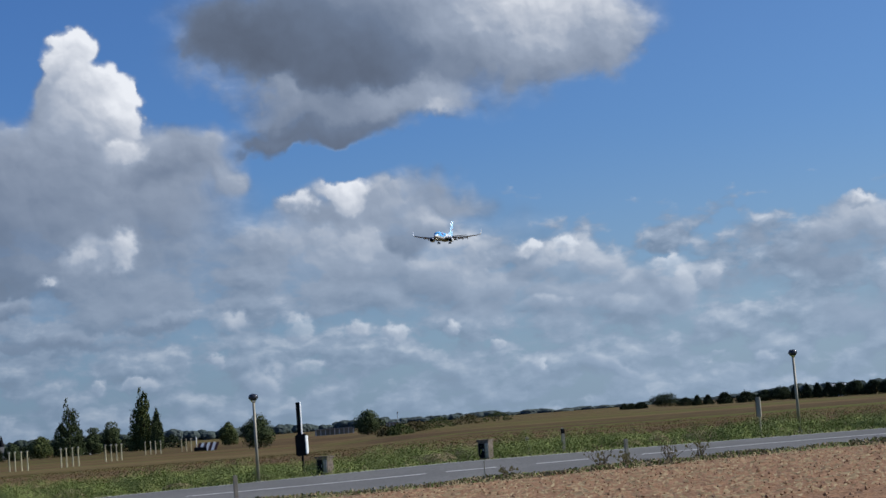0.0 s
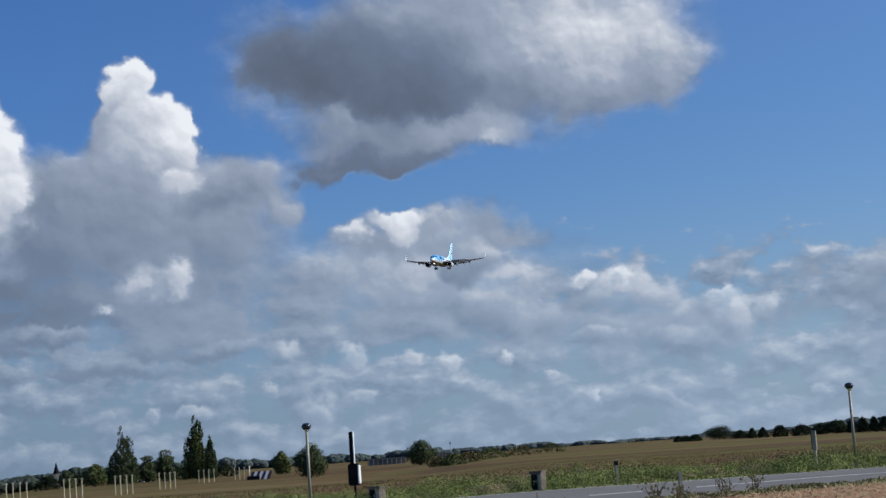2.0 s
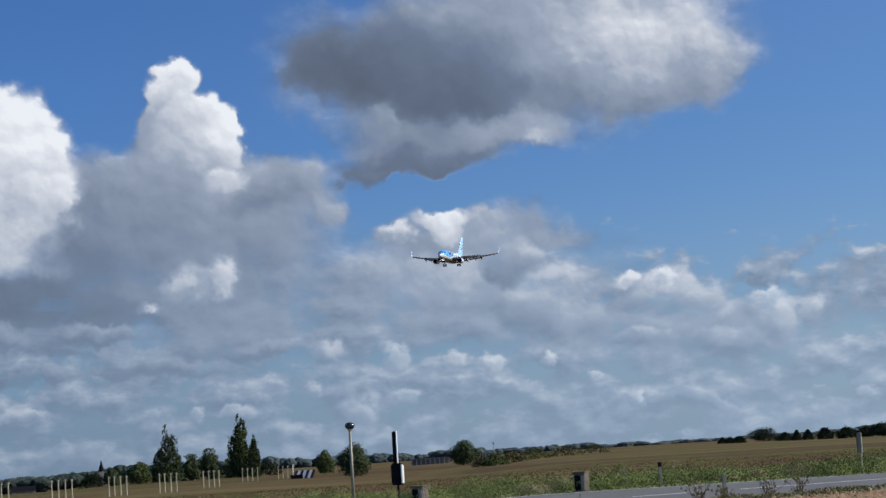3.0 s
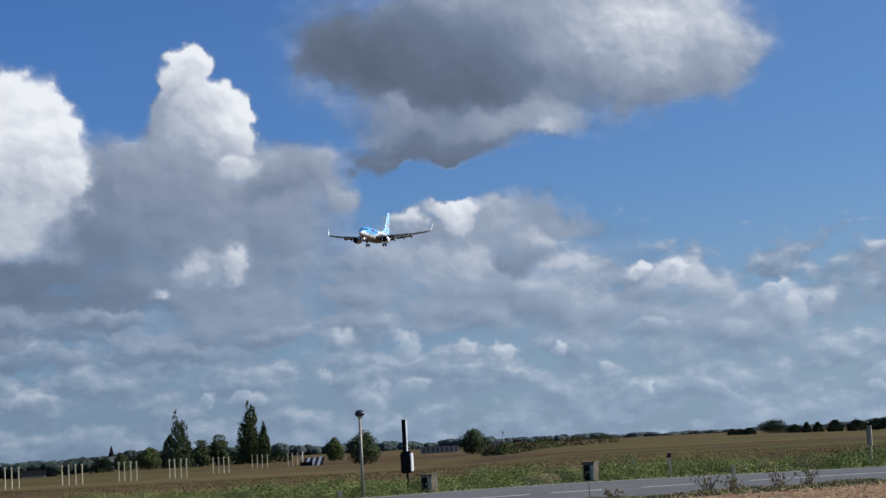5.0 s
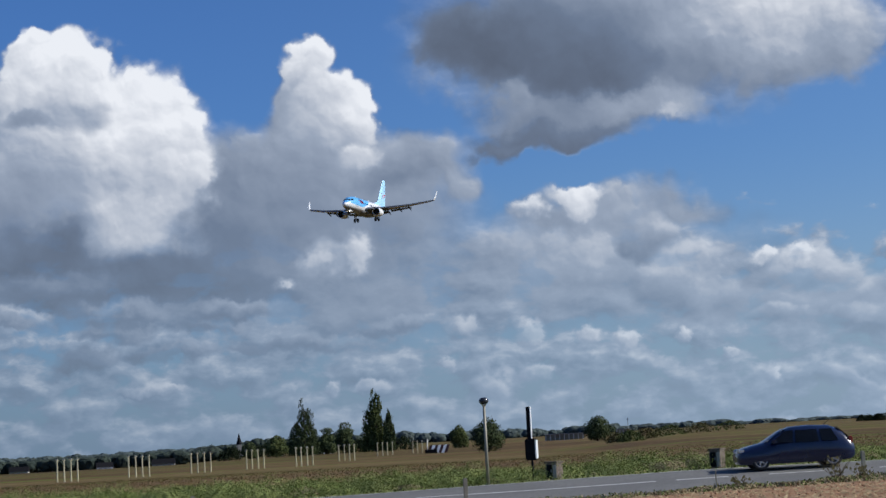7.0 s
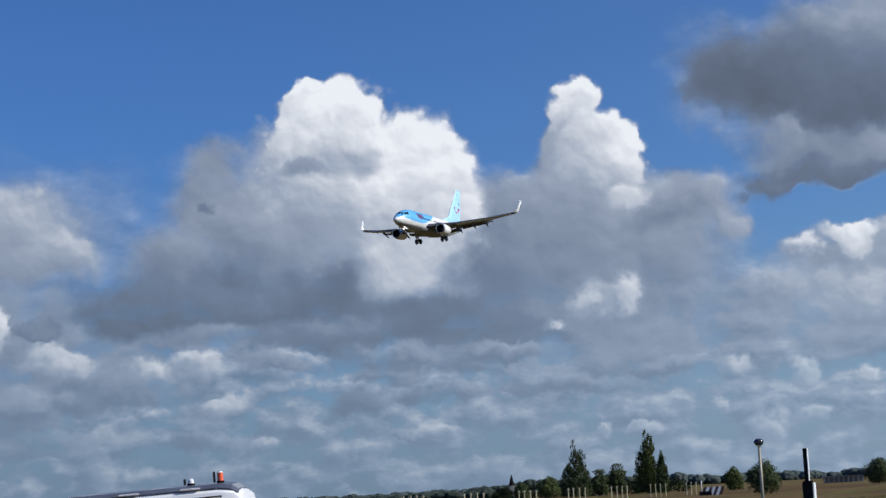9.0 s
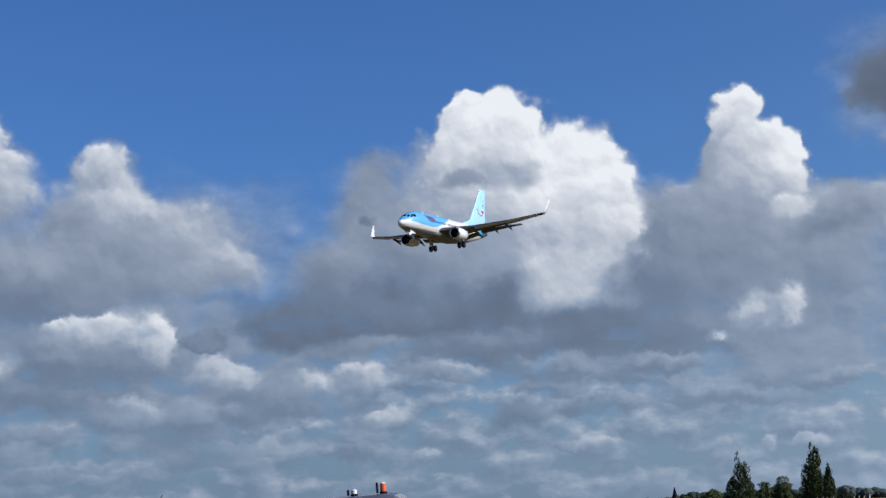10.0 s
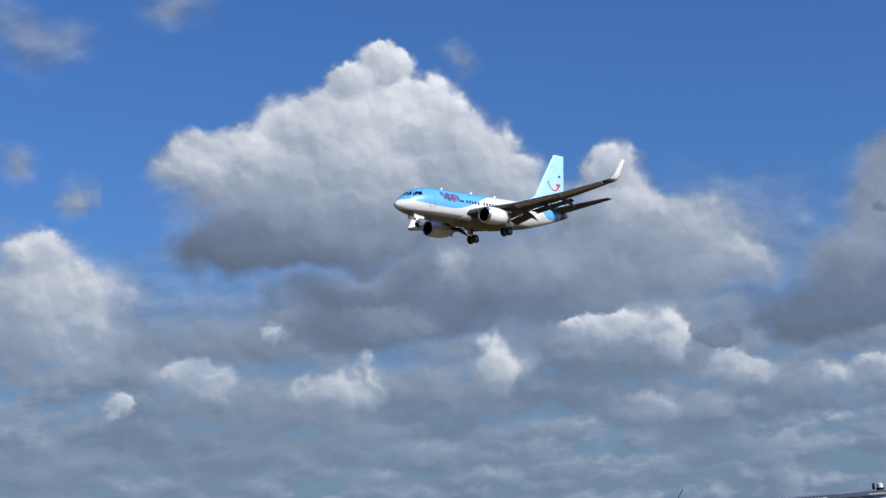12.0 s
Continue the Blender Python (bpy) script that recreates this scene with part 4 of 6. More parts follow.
# ---- road furniture ----
def lamp_post(az, d, high):
    p = at(az, d)
    lamp = tagged(new("street_lamp"), "slim grey street lamp with a dark mushroom head on the verge", "street lamp", "street lamps")
    bm = bmesh.new()
    rod(bm, (0, 0, 0), (0, 0, .06), .11, n=14)
    part("base_plate", bm, M_STEEL, lamp)
    bm = bmesh.new()
    rod(bm, (0, 0, -.05), (0, 0, high - .22), .065, .05, 14)
    part("pole", bm, M_POST, lamp, "galvanised tapered pole", smooth=True)
    bm = bmesh.new()
    rod(bm, (0, 0, high - .26), (0, 0, high - .17), .07, .11, 16)
    part("collar", bm, M_CHROME, lamp, "pale metal collar")
    bm = bmesh.new()
    loft(bm, [[(r * math.cos(math.tau * i / 20), r * math.sin(math.tau * i / 20), high + z) for i in range(20)] for r, z in ((.09, -.20), (.14, -.165), (.168, -.11))])
    part("diffuser", bm, M_GLASS, lamp, "dark lamp glass", smooth=True)
    bm = bmesh.new()
    loft(bm, [[(r * math.cos(math.tau * i / 20), r * math.sin(math.tau * i / 20), high + z) for i in range(20)] for r, z in ((.175, -.12), (.185, -.09), (.18, -.03), (.145, .02), (.09, .05), (.02, .062))])
    part("cap", bm, M_CAP, lamp, "glossy dark domed cap", smooth=True)
    lamp.matrix_world = put(p.x, p.y, turn=20)
    return lamp


M_CAP = material("glossy_cap", (0.05, 0.052, 0.06), 0.22, 0.3, second=(0.035, 0.037, 0.042), scale=6.0)
M_POST = material("weathered_post", (0.30, 0.28, 0.22), 0.6, 0.2, second=(0.22, 0.21, 0.17), scale=3.0)
lamp_post(6.66, 65.0, 3.25)
lamp_post(-11.22, 72.5, 3.38)


def loudspeaker_mast(az, d):
    p = at(az, d)
    mast = tagged(new("equipment_mast"), "dark mast with cabinet and tall flat aerial on the verge", "mast")
    bm = bmesh.new()
    rod(bm, (0, 0, -.05), (0, 0, 1.75), .045, n=12)
    part("pole", bm, M_DARK, mast)
    bm = bmesh.new()
    box(bm, .0, -.02, 1.22, .44, .3, .84, .05)
    cab = part("cabinet", bm, M_DARK, mast, "dark cabinet with its sunlit edge painted white")
    # added white plate paints sunlight on the cabinet's right side
    bm = bmesh.new()
    box(bm, .215, -.03, 1.22, .05, .26, .72, .02)
    part("cabinet_door", bm, M_WHITE, cab, "white plate for the cabinet's sunlit side")
    bm = bmesh.new()
    box(bm, -.06, 0, 2.22, .16, .1, 1.3, .02)
    aerial = part("aerial_panel", bm, M_DARK, mast, "tall flat dark aerial")
    # added white strip paints the sunlit right edge of the aerial
    bm = bmesh.new()
    box(bm, .032, 0, 2.22, .03, .11, 1.3, .008)
    part("edge_strip", bm, M_WHITE, aerial, "white strip for the aerial's sunlit edge")
    mast.matrix_world = put(p.x, p.y, turn=-14)
    return mast


loudspeaker_mast(5.16, 67.0)


def service_box(az, d, high, wide):
    p = at(az, d)
    thing = tagged(new("service_box"), "weathered concrete service box on the verge, its lit and shaded sides painted", "box", "service boxes")
    bm = bmesh.new()
    box(bm, 0, 0, high * .45, wide, wide * .9, high * .92, .015)
    part("body", bm, M_BOX, thing, "stained concrete body, darkened for its shaded front")
    bm = bmesh.new()
    box(bm, 0, 0, high * .95, wide * 1.14, wide * 1.04, high * .09, .01)
    part("lid", bm, M_BOX, thing)
    # near-black plate paints the shaded left of the front
    bm = bmesh.new()
    box(bm, -wide * .16, -wide * .455, high * .46, wide * .52, .03, high * .7, .006)
    door = part("door", bm, M_DARK, thing, "dark door plate for the shaded left of the front")
    bm = bmesh.new()
    box(bm, wide * .02, -wide * .48, high * .5, .03, .03, .1, .006)
    part("handle", bm, M_STEEL, door)
    # pale plate paints the sunlit right of the box
    bm = bmesh.new()
    box(bm, wide * .32, -wide * .455, high * .46, wide * .3, .03, high * .7, .006)
    part("side_panel", bm, M_CONCRETE, thing, "pale panel for the sunlit right side")
    thing.matrix_world = put(p.x, p.y, turn=-28)
    return thing


service_box(4.45, 66.0, .72, .5)
service_box(-0.91, 66.2, .78, .46)


def marker_post(az, d, high, mat, cap=True, wide=.13):
    p = at(az, d)
    post = tagged(new("marker_post"), "short pale roadside marker post with a dark top", "post", "marker posts")
    bm = bmesh.new()
    box(bm, 0, 0, high * .5 - .03, wide, wide * .7, high, wide * .15)
    part("shaft", bm, mat, post)
    if cap:
        bm = bmesh.new()
        box(bm, 0, 0, high * .84, .136, .096, high * .2, .01)
        part("reflector_band", bm, M_DARK, post, "dark reflector band")
    post.matrix_world = put(p.x, p.y, turn=15)


marker_post(-3.5, 68.5, 1.0, M_POST)
marker_post(-5.55, 57.6, .92, M_POST, False)
marker_post(7.42, 53.2, 1.0, M_POST, False)
marker_post(16.4, 52.0, .95, M_POST, False)
marker_post(-0.82, 54.6, .7, M_POST, False, .035)
marker_post(-2.3, 73, .7, M_POST, False)


def edge_sign(az, d):
    p = at(az, d)
    sign = tagged(new("road_sign"), "narrow road sign seen edge on, on a yellowish post", "sign")
    bm = bmesh.new()
    rod(bm, (0, 0, -.05), (0, 0, 1.55), .038, n=10)
    part("post", bm, M_POLE, sign, "yellowish round post")
    bm = bmesh.new()
    box(bm, -.02, 0, 1.2, .17, .42, .8, .02)
    part("panel", bm, M_POST, sign, "grey panel")
    bm = bmesh.new()
    box(bm, -.115, 0, 1.2, .012, .4, .76)
    part("panel_back", bm, M_DARK, sign, "dark panel back")
    sign.matrix_world = put(p.x, p.y, turn=-14)


edge_sign(-9.98, 70.0)


# ---- approach light masts ----
def light_mast():
    mast = tagged(new("light_mast"), "pale yellow approach light mast standing in the field", "light mast", "approach light masts")
    bm = bmesh.new()
    rod(bm, (0, 0, -.1), (0, 0, 2.85), .11, .085, 8)
    part("pole", bm, M_POLE, mast)
    bm = bmesh.new()
    rod(bm, (-.25, 0, 2.8), (.25, 0, 2.8), .04, n=6)
    part("crossbar", bm, M_POLE, mast)
    bm = bmesh.new()
    rod(bm, (0, 0, 2.83), (0, 0, 3.0), .12, .14, 10)
    part("lamp_head", bm, M_STEEL, mast, "grey lamp head")
    return mast


first = light_mast()
spots = []
for azs, d in (((20.71, 20.49, 20.27, 20.06), 226), ((18.43, 18.2, 17.99, 17.77), 240), ((16.41, 16.2, 15.98, 15.77), 253), ((14.6, 14.42, 14.22, 14.03), 268),
               ((12.97, 12.8, 12.6, 12.42), 270), ((11.55, 11.37, 11.2, 11.04), 312), ((10.27, 10.1, 9.94, 9.77), 400), ((9.09, 8.94, 8.78, 8.6), 410)):
    for az in azs:
        spots.append(at(az, d))
for i, p in enumerate(spots):
    z = ground_z(p.x, p.y)
    m = pose(p.x, p.y, z, 0, 0, 30 + 7 * (i % 3))
    if i == 0:
        first.matrix_world = m
    else:
        copy_thing(first, m)


# ---- trees ----
def crown(name, envelope, high, width, clumps, leaves, size, mat, parent, seed, base=0.0, gap=0.25):
    """Leaf quads in clumps, inside an outline given as (height share, radius share)."""
    r_ = random.Random(seed)
    hs, rs = zip(*envelope)
    verts, faces = [], []
    for i in range(clumps):
        t = r_.random() ** .9
        rad = float(np.interp(t, hs, rs)) * width / 2
        a = r_.uniform(0, math.tau)
        q = math.sqrt(r_.uniform(.12, 1.0)) * (1 + gap * noise.noise((math.cos(a) * 2, math.sin(a) * 2, t * 5 + seed)))
        c = Vector((math.cos(a) * rad * q, math.sin(a) * rad * q, base + t * (high - base)))
        cr = size * r_.uniform(1.6, 3.0)
        for k in range(leaves):
            o = c + Vector((r_.gauss(0, .42), r_.gauss(0, .42), r_.gauss(0, .42))) * cr
            n = Vector((r_.gauss(0, 1), r_.gauss(0, 1), r_.gauss(0, .8) + .4)).normalized()
            e = n.orthogonal().normalized() * size * r_.uniform(.5, 1.0)
            f = n.cross(e)
            v = len(verts)
            verts += [o - e, o + f * .6, o + e, o - f * .6]
            faces.append((v, v + 1, v + 2, v + 3))
    return from_lists(name, verts, faces, mat, parent=parent)


def plumes(name, high, width, count, mat, parent, seed, size):
    """Upright feathery strands that make a lombardy poplar: each a narrow spindle of small clumps."""
    r_ = random.Random(seed)
    verts, faces = [], []
    for k in range(count):
        a, q = math.tau * k * .382 + r_.uniform(-.3, .3), math.sqrt(r_.uniform(0, 1)) if k else 0.0
        foot = Vector((math.cos(a), math.sin(a), 0)) * width * .40 * q
        top = high * (1.0 - .55 * q ** 2) * r_.uniform(.9, 1.0) if k else high
        spread = width * r_.uniform(.17, .24)
        bend = Vector((r_.uniform(-1, 1), r_.uniform(-1, 1), 0)) * width * .04
        steps = int(48 * top / high) + 8
        for i in range(steps):
            t = r_.random()
            w = spread * (math.sin(math.pi * min(1, .12 + .88 * t)) ** .55 + .06)
            c = foot * (1 - .35 * t) + bend * math.sin(t * 5) + Vector((r_.uniform(-.6, .6) * w, r_.uniform(-.6, .6) * w, .6 + t * (top - .6)))
            for m in range(20):
                o = c + Vector((r_.gauss(0, .3), r_.gauss(0, .3), r_.gauss(0, .75))) * size * 2.0
                n = Vector((r_.gauss(0, 1), r_.gauss(0, 1), r_.gauss(0, .5) + .2)).normalized()
                e = n.orthogonal().normalized() * size * r_.uniform(.5, 1.0)
                f = n.cross(e)
                v = len(verts)
                verts += [o - e, o + f * .7, o + e, o - f * .7]
                faces.append((v, v + 1, v + 2, v + 3))
    return from_lists(name, verts, faces, mat, parent=parent)


def domes(name, high, width, count, mat, parent, seed, size, flat_tiers=False):
    """A broad crown: overlapping lobes of foliage whose outer leaves lie in rounded shells."""
    r_ = random.Random(seed)
    verts, faces = [], []
    for k in range(count):
        a, q = math.tau * k * .382, math.sqrt((k + .5) / count)
        lean = r_.uniform(.75, 1.05)
        rz = high * (r_.uniform(.13, .2) if flat_tiers else r_.uniform(.2, .3))
        rx = width * (r_.uniform(.16, .3) if flat_tiers else r_.uniform(.16, .26))
        reach = max(0, width / 2 - rx) * q * lean
        top = (high - rz) * (1 - .5 * q ** 3 if not flat_tiers else 1 - .55 * q * q)
        c = Vector((math.cos(a) * reach, math.sin(a) * reach, max(rz * .8, top * (r_.uniform(.25, .6) if k % 3 == 1 else r_.uniform(.75, 1.0)) if k else high - rz)))
        for m in range(340):
            d = Vector((r_.gauss(0, 1), r_.gauss(0, 1), r_.gauss(.15, 1))).normalized()
            rad = (1 + .22 * noise.noise(d * 2.2 + Vector((seed, k, 0)))) * r_.uniform(.72, 1.04)
            o = c + Vector((d.x * rx, d.y * rx, d.z * rz)) * rad
            if o.z < .15:
                continue
            n = (d + Vector((r_.gauss(0, .4), r_.gauss(0, .4), r_.gauss(0, .4)))).normalized()
            e = n.orthogonal().normalized() * size * r_.uniform(.5, 1.1)
            f = n.cross(e)
            v = len(verts)
            verts += [o - e, o + f * .75, o + e, o - f * .75]
            faces.append((v, v + 1, v + 2, v + 3))
    return from_lists(name, verts, faces, mat, parent=parent)


def tree(kind, high, width, seed, label, mat, trunk=.3, group="", clumps=240, leaves=14, size=None):
    t = tagged(new(kind), label, "tree", group)
    bm = bmesh.new()
    rod(bm, (0, 0, -.3), (.1, 0, high * .55), trunk, trunk * .45, 9)
    r_ = random.Random(seed)
    for k in range(9):
        z, a = high * r_.uniform(.18, .6), r_.uniform(0, math.tau)
        reach = width * r_.uniform(.18, .36)
        rise = high * (.3 if kind == "poplar" else .15)
        rod(bm, (0, 0, z), (math.cos(a) * reach, math.sin(a) * reach, z + rise), trunk * .35, trunk * .12, 6)
    part("trunk", bm, M_BARK, t, "brown bark trunk and limbs")
    size = size or max(.16, high * .028)
    if kind == "poplar":
        plumes("crown", high, width, max(16, clumps // 30), mat, t, seed, size * .66)
    elif kind in ("broad_tree", "cedar"):
        domes("crown", high, width, 20 if kind == "cedar" else 22, mat, t, seed, size * .75, kind == "cedar")
    else:
        if kind == "conifer":
            env, low = ((0, .8), (.1, 1.0), (.4, .7), (.7, .38), (1, .04)), high * .08
        else:
            env, low = ((0, .9), (.3, 1.0), (.6, .85), (.85, .5), (1, .15)), 0.0
        crown("crown", env, high, width, clumps, leaves, size, mat, t, seed, low)
    return t


def stand(t, az, d, turn=0.0):
    p = at(az, d)
    t.matrix_world = put(p.x, p.y, turn=turn)
    return t


stand(tree("poplar", 20.8, 12.0, 11, "tall green lombardy poplar at the field's end", M_LEAF, .5, "poplars", 760, 16, .42), 10.3, 580)
stand(tree("poplar", 13.5, 5.2, 12, "shorter poplar leaning against its tall neighbour", M_LEAF_DARK, .35, "poplars", 260, 14, .4), 9.86, 575)
stand(tree("poplar", 18.8, 12.0, 13, "tall dark lombardy poplar at the field's end", M_LEAF_DARK, .5, "poplars", 560, 16, .42), 12.68, 575)
stand(tree("cedar", 10.8, 9.4, 14, "dark spreading tiered tree between the poplars", M_LEAF_DARK, .35, "field trees", 340, 15, .4), 11.35, 600)
stand(tree("cedar", 9.0, 8.5, 15, "open dark green tree between the poplars", M_LEAF_DARK, .35, "field trees", 280, 15, .38), 11.95, 590)
stand(tree("broad_tree", 7.2, 9.5, 16, "low spreading green tree at the field's end", M_LEAF, .3, "field trees", 300, 15, .36), 13.62, 560)
stand(tree("broad_tree", 6.0, 6.5, 17, "low dark tree by the church", M_LEAF_DARK, .3, "field trees", 180, 14, .36), 14.5, 600)
stand(tree("broad_tree", 7.2, 7.4, 18, "round green tree beside a darker neighbour", M_LEAF, .3, "field trees", 300, 15, .3), 7.56, 520)
stand(tree("broad_tree", 6.9, 8.0, 19, "round dark green tree in the open field", M_LEAF_DARK, .3, "field trees", 420, 16, .24), 6.6, 335)
stand(tree("broad_tree", 6.2, 9.0, 20, "spreading green tree beside a low farm building", M_LEAF_DARK, .3, "field trees", 420, 16, .26), 2.95, 420)
for k, (az, d, hi, wi) in enumerate(((1.9, 300, 1.7, 5.0), (1.3, 330, 1.9, 6.0), (.6, 380, 2.1, 7.5), (-.4, 420, 2.2, 9.0), (-1.4, 480, 2.4, 9.0), (2.35, 310, 1.4, 4.0))):
    stand(tree("bush", hi, wi, 30 + k, "brown and green scrub bush in the field", M_SCRUB if k % 2 else M_LEAF, .08, "field scrub", 120, 12, .2), az, d)
for k, (az, hi, wi) in enumerate(((13.1, 4.5, 10), (11.6, 4.2, 14), (10.9, 4.0, 12), (9.5, 4.4, 12), (12.2, 3.6, 12), (14.1, 4.0, 12), (15.1, 4.2, 10))):
    stand(tree("bush", hi, wi, 50 + k, "dark hedge bush below the poplars", M_HEDGE, .12, "hedge bushes", 150, 13, .36), az, 610)
for k, (az, d, hi, wi, kind) in enumerate(((-5.6, 640, 1.9, 4, "conifer"), (-5.85, 620, 1.8, 4, "bush"), (-6.15, 600, 2.0, 5, "bush"), (-6.92, 560, 4.9, 13, "broad_tree"), (-7.6, 540, 2.3, 6, "bush"),
                                           (-8.0, 500, 2.6, 3.2, "conifer"), (-8.35, 480, 2.5, 3.4, "conifer"), (-8.9, 470, 2.8, 5, "bush"), (-9.6, 440, 2.5, 6, "bush"), (-10.2, 420, 2.9, 5, "broad_tree"),
                                           (-10.7, 410, 3.4, 7, "broad_tree"), (-11.2, 400, 3.0, 3, "conifer"), (-11.55, 395, 3.1, 3, "conifer"), (-11.9, 390, 3.1, 3, "conifer"), (-12.25, 385, 2.9, 4, "conifer"),
                                           (-12.6, 380, 2.7, 5, "bush"), (-13.1, 370, 3.3, 5, "broad_tree"), (-13.7, 370, 2.6, 5, "bush"), (-14.2, 360, 3.2, 6, "broad_tree"), (-14.9, 360, 2.8, 6, "bush"))):
    stand(tree(kind, hi, wi, 70 + k, "dark evergreen of the hedge row across the field", M_HEDGE, .12, "hedge row", 260, 14, .2), az, d)


# ---- distance ----
def woods(name, d, az0, az1, top, count, broad, mat, seed, label):
    """A belt of rounded tree crowns standing close together."""
    r_ = random.Random(seed)
    bm = bmesh.new()
    bmesh.ops.create_icosphere(bm, subdivisions=3, radius=1.0)
    bm.verts.ensure_lookup_table()
    ball = [v.co.copy() for v in bm.verts]
    tris = [tuple(v.index for v in f.verts) for f in bm.faces]
    bm.free()
    verts, faces = [], []
    for i in range(count):
        az = az0 + (az1 - az0) * (i + r_.uniform(-.6, .6)) / count
        h = max(1.5, top(az) * (0.80 + 0.28 * noise.noise((az * 1.3, seed, 0)) + 0.22 * noise.noise((az * 4.0, seed, 2))) * r_.uniform(.82, 1.05))
        p = at(az, d + r_.uniform(-30, 30))
        foot = min(-1.5, ground_z(p.x, p.y))
        wide = broad * r_.uniform(.7, 1.5)
        rz = min(h * .6, wide * r_.uniform(.7, 1.1))
        c = Vector((p.x, p.y, h - 1.5 - rz))
        v0 = len(verts)
        for q in ball:
            k = 1 + .22 * noise.noise(q * 2.1 + Vector((i * 3.7, 0, 0))) + .13 * noise.noise(q * 6.0 + Vector((i * 3.7, 5, 0)))
            low = 1.0 if q.z > 0 else max(1.0, (c.z - foot) / rz)
            verts.append(c + Vector((q.x * wide * k, q.y * wide * k, q.z * rz * k * low)))
        faces += [(v0 + a, v0 + b, v0 + e) for a, b, e in tris]
    return from_lists(name, verts, faces, mat, label, "woods", "stuff")


woods("far_woods", 1900, -22, 34, lambda a: 11 + 7 * smooth01(3, 12, a) - 8 * smooth01(13.5, 17.5, a) - 4.5 * smooth01(1, -4, a) + 7 * smooth01(-8, -12, a), 300, 8.0, M_WOODS_HAZED, 3, "distant belt of woodland along the horizon, haze painted into its colour")
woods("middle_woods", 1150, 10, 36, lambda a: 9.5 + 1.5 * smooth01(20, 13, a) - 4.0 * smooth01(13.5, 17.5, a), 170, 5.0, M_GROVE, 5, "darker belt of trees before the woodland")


M_STRIPE = material("dark_red_paint", (0.05, 0.016, 0.018), 0.6)


def hut(az, d):
    p = at(az, d)
    h = tagged(new("equipment_hut"), "small red and white striped airfield equipment hut", "hut")
    for k in range(7):
        bm = bmesh.new()
        x = -2.4 + k * .8
        loft(bm, [[(x - .4, -1.2, 0), (x + .4, -1.2, 0), (x + .4, 1.2, 0), (x - .4, 1.2, 0)],
                  [(x + .5, -1.0, 2.2), (x + 1.3, -1.0, 2.2), (x + 1.3, 1.0, 2.2), (x + .5, 1.0, 2.2)]])
        part("wall_stripe", bm, M_WHITE if k % 2 else M_STRIPE, h, "white stripe" if k % 2 else "dark red stripe")
    bm = bmesh.new()
    box(bm, -1.6, -1.35, .5, 3.4, .4, 1.1, .03)
    part("plinth", bm, M_DARK, h)
    bm = bmesh.new()
    rod(bm, (-2.6, 0, 0), (-2.6, 0, 4.0), .12, n=8)
    part("mast", bm, M_WHITE, h, "white mast")
    h.matrix_world = put(p.x, p.y, turn=math.degrees(math.atan2(p.y, p.x)) - 90, scale=.8)


hut(8.3, 385)


def church(az, d):
    p = at(az, d)
    c = tagged(new("church"), "far village church with a dark pointed spire", "church")
    bm = bmesh.new()
    box(bm, 0, 0, 2.6, 2, 2, 6, .1)
    part("tower", bm, M_CONCRETE, c, "pale stone tower")
    bm = bmesh.new()
    rod(bm, (0, 0, 5.5), (0, 0, 10.2), 1.25, .05, 8)
    part("spire", bm, M_DARK, c, "dark slate spire")
    bm = bmesh.new()
    box(bm, 4, 0, 1.0, 6, 3, 3.6, .1)
    part("nave", bm, M_WHITE, c, "white nave wall")
    bm = bmesh.new()
    loft(bm, [[(.9, -1.8, 2.7), (.9, 1.8, 2.7), (.9, 0, 4.3)], [(7.2, -1.8, 2.7), (7.2, 1.8, 2.7), (7.2, 0, 4.3)]])
    part("roof", bm, M_DARK, c, "dark slate roof")
    c.matrix_world = put(p.x, p.y, turn=az, scale=1.32)


church(14.82, 950)


def house(az, d, long, wall, roof, turn, size=1.0):
    p = at(az, d)
    h = tagged(new("house"), "small pale house with a pitched roof among trees", "house", "village houses")
    bm = bmesh.new()
    box(bm, 0, 0, 1.4, long, 6, 2.9)
    part("wall", bm, wall, h)
    bm = bmesh.new()
    loft(bm, [[(-long / 2 - .3, -3.4, 2.8), (-long / 2 - .3, 3.4, 2.8), (-long / 2 - .3, 0, 5.6)], [(long / 2 + .3, -3.4, 2.8), (long / 2 + .3, 3.4, 2.8), (long / 2 + .3, 0, 5.6)]])
    part("roof", bm, roof, h)
    for k in (-.28, .05, .3):
        bm = bmesh.new()
        box(bm, k * long, -3.02, 1.5, 1.1, .1, 1.2)
        part("window", bm, M_GLASS, h)
    h.matrix_world = put(p.x, p.y, turn=turn, scale=size)


house(17.3, 900, 12, M_CONCRETE, M_DARK, 14, .95)
house(19.2, 950, 9, M_WHITE, M_DARK, 24, .95)
house(21.9, 920, 10, M_CONCRETE, M_DARK, 12, .95)
house(12.15, 620, 9, M_WHITE, M_DARK, 20)
house(-12.55, 400, 7, M_WHITE, M_WHITE, -10, 0.5)


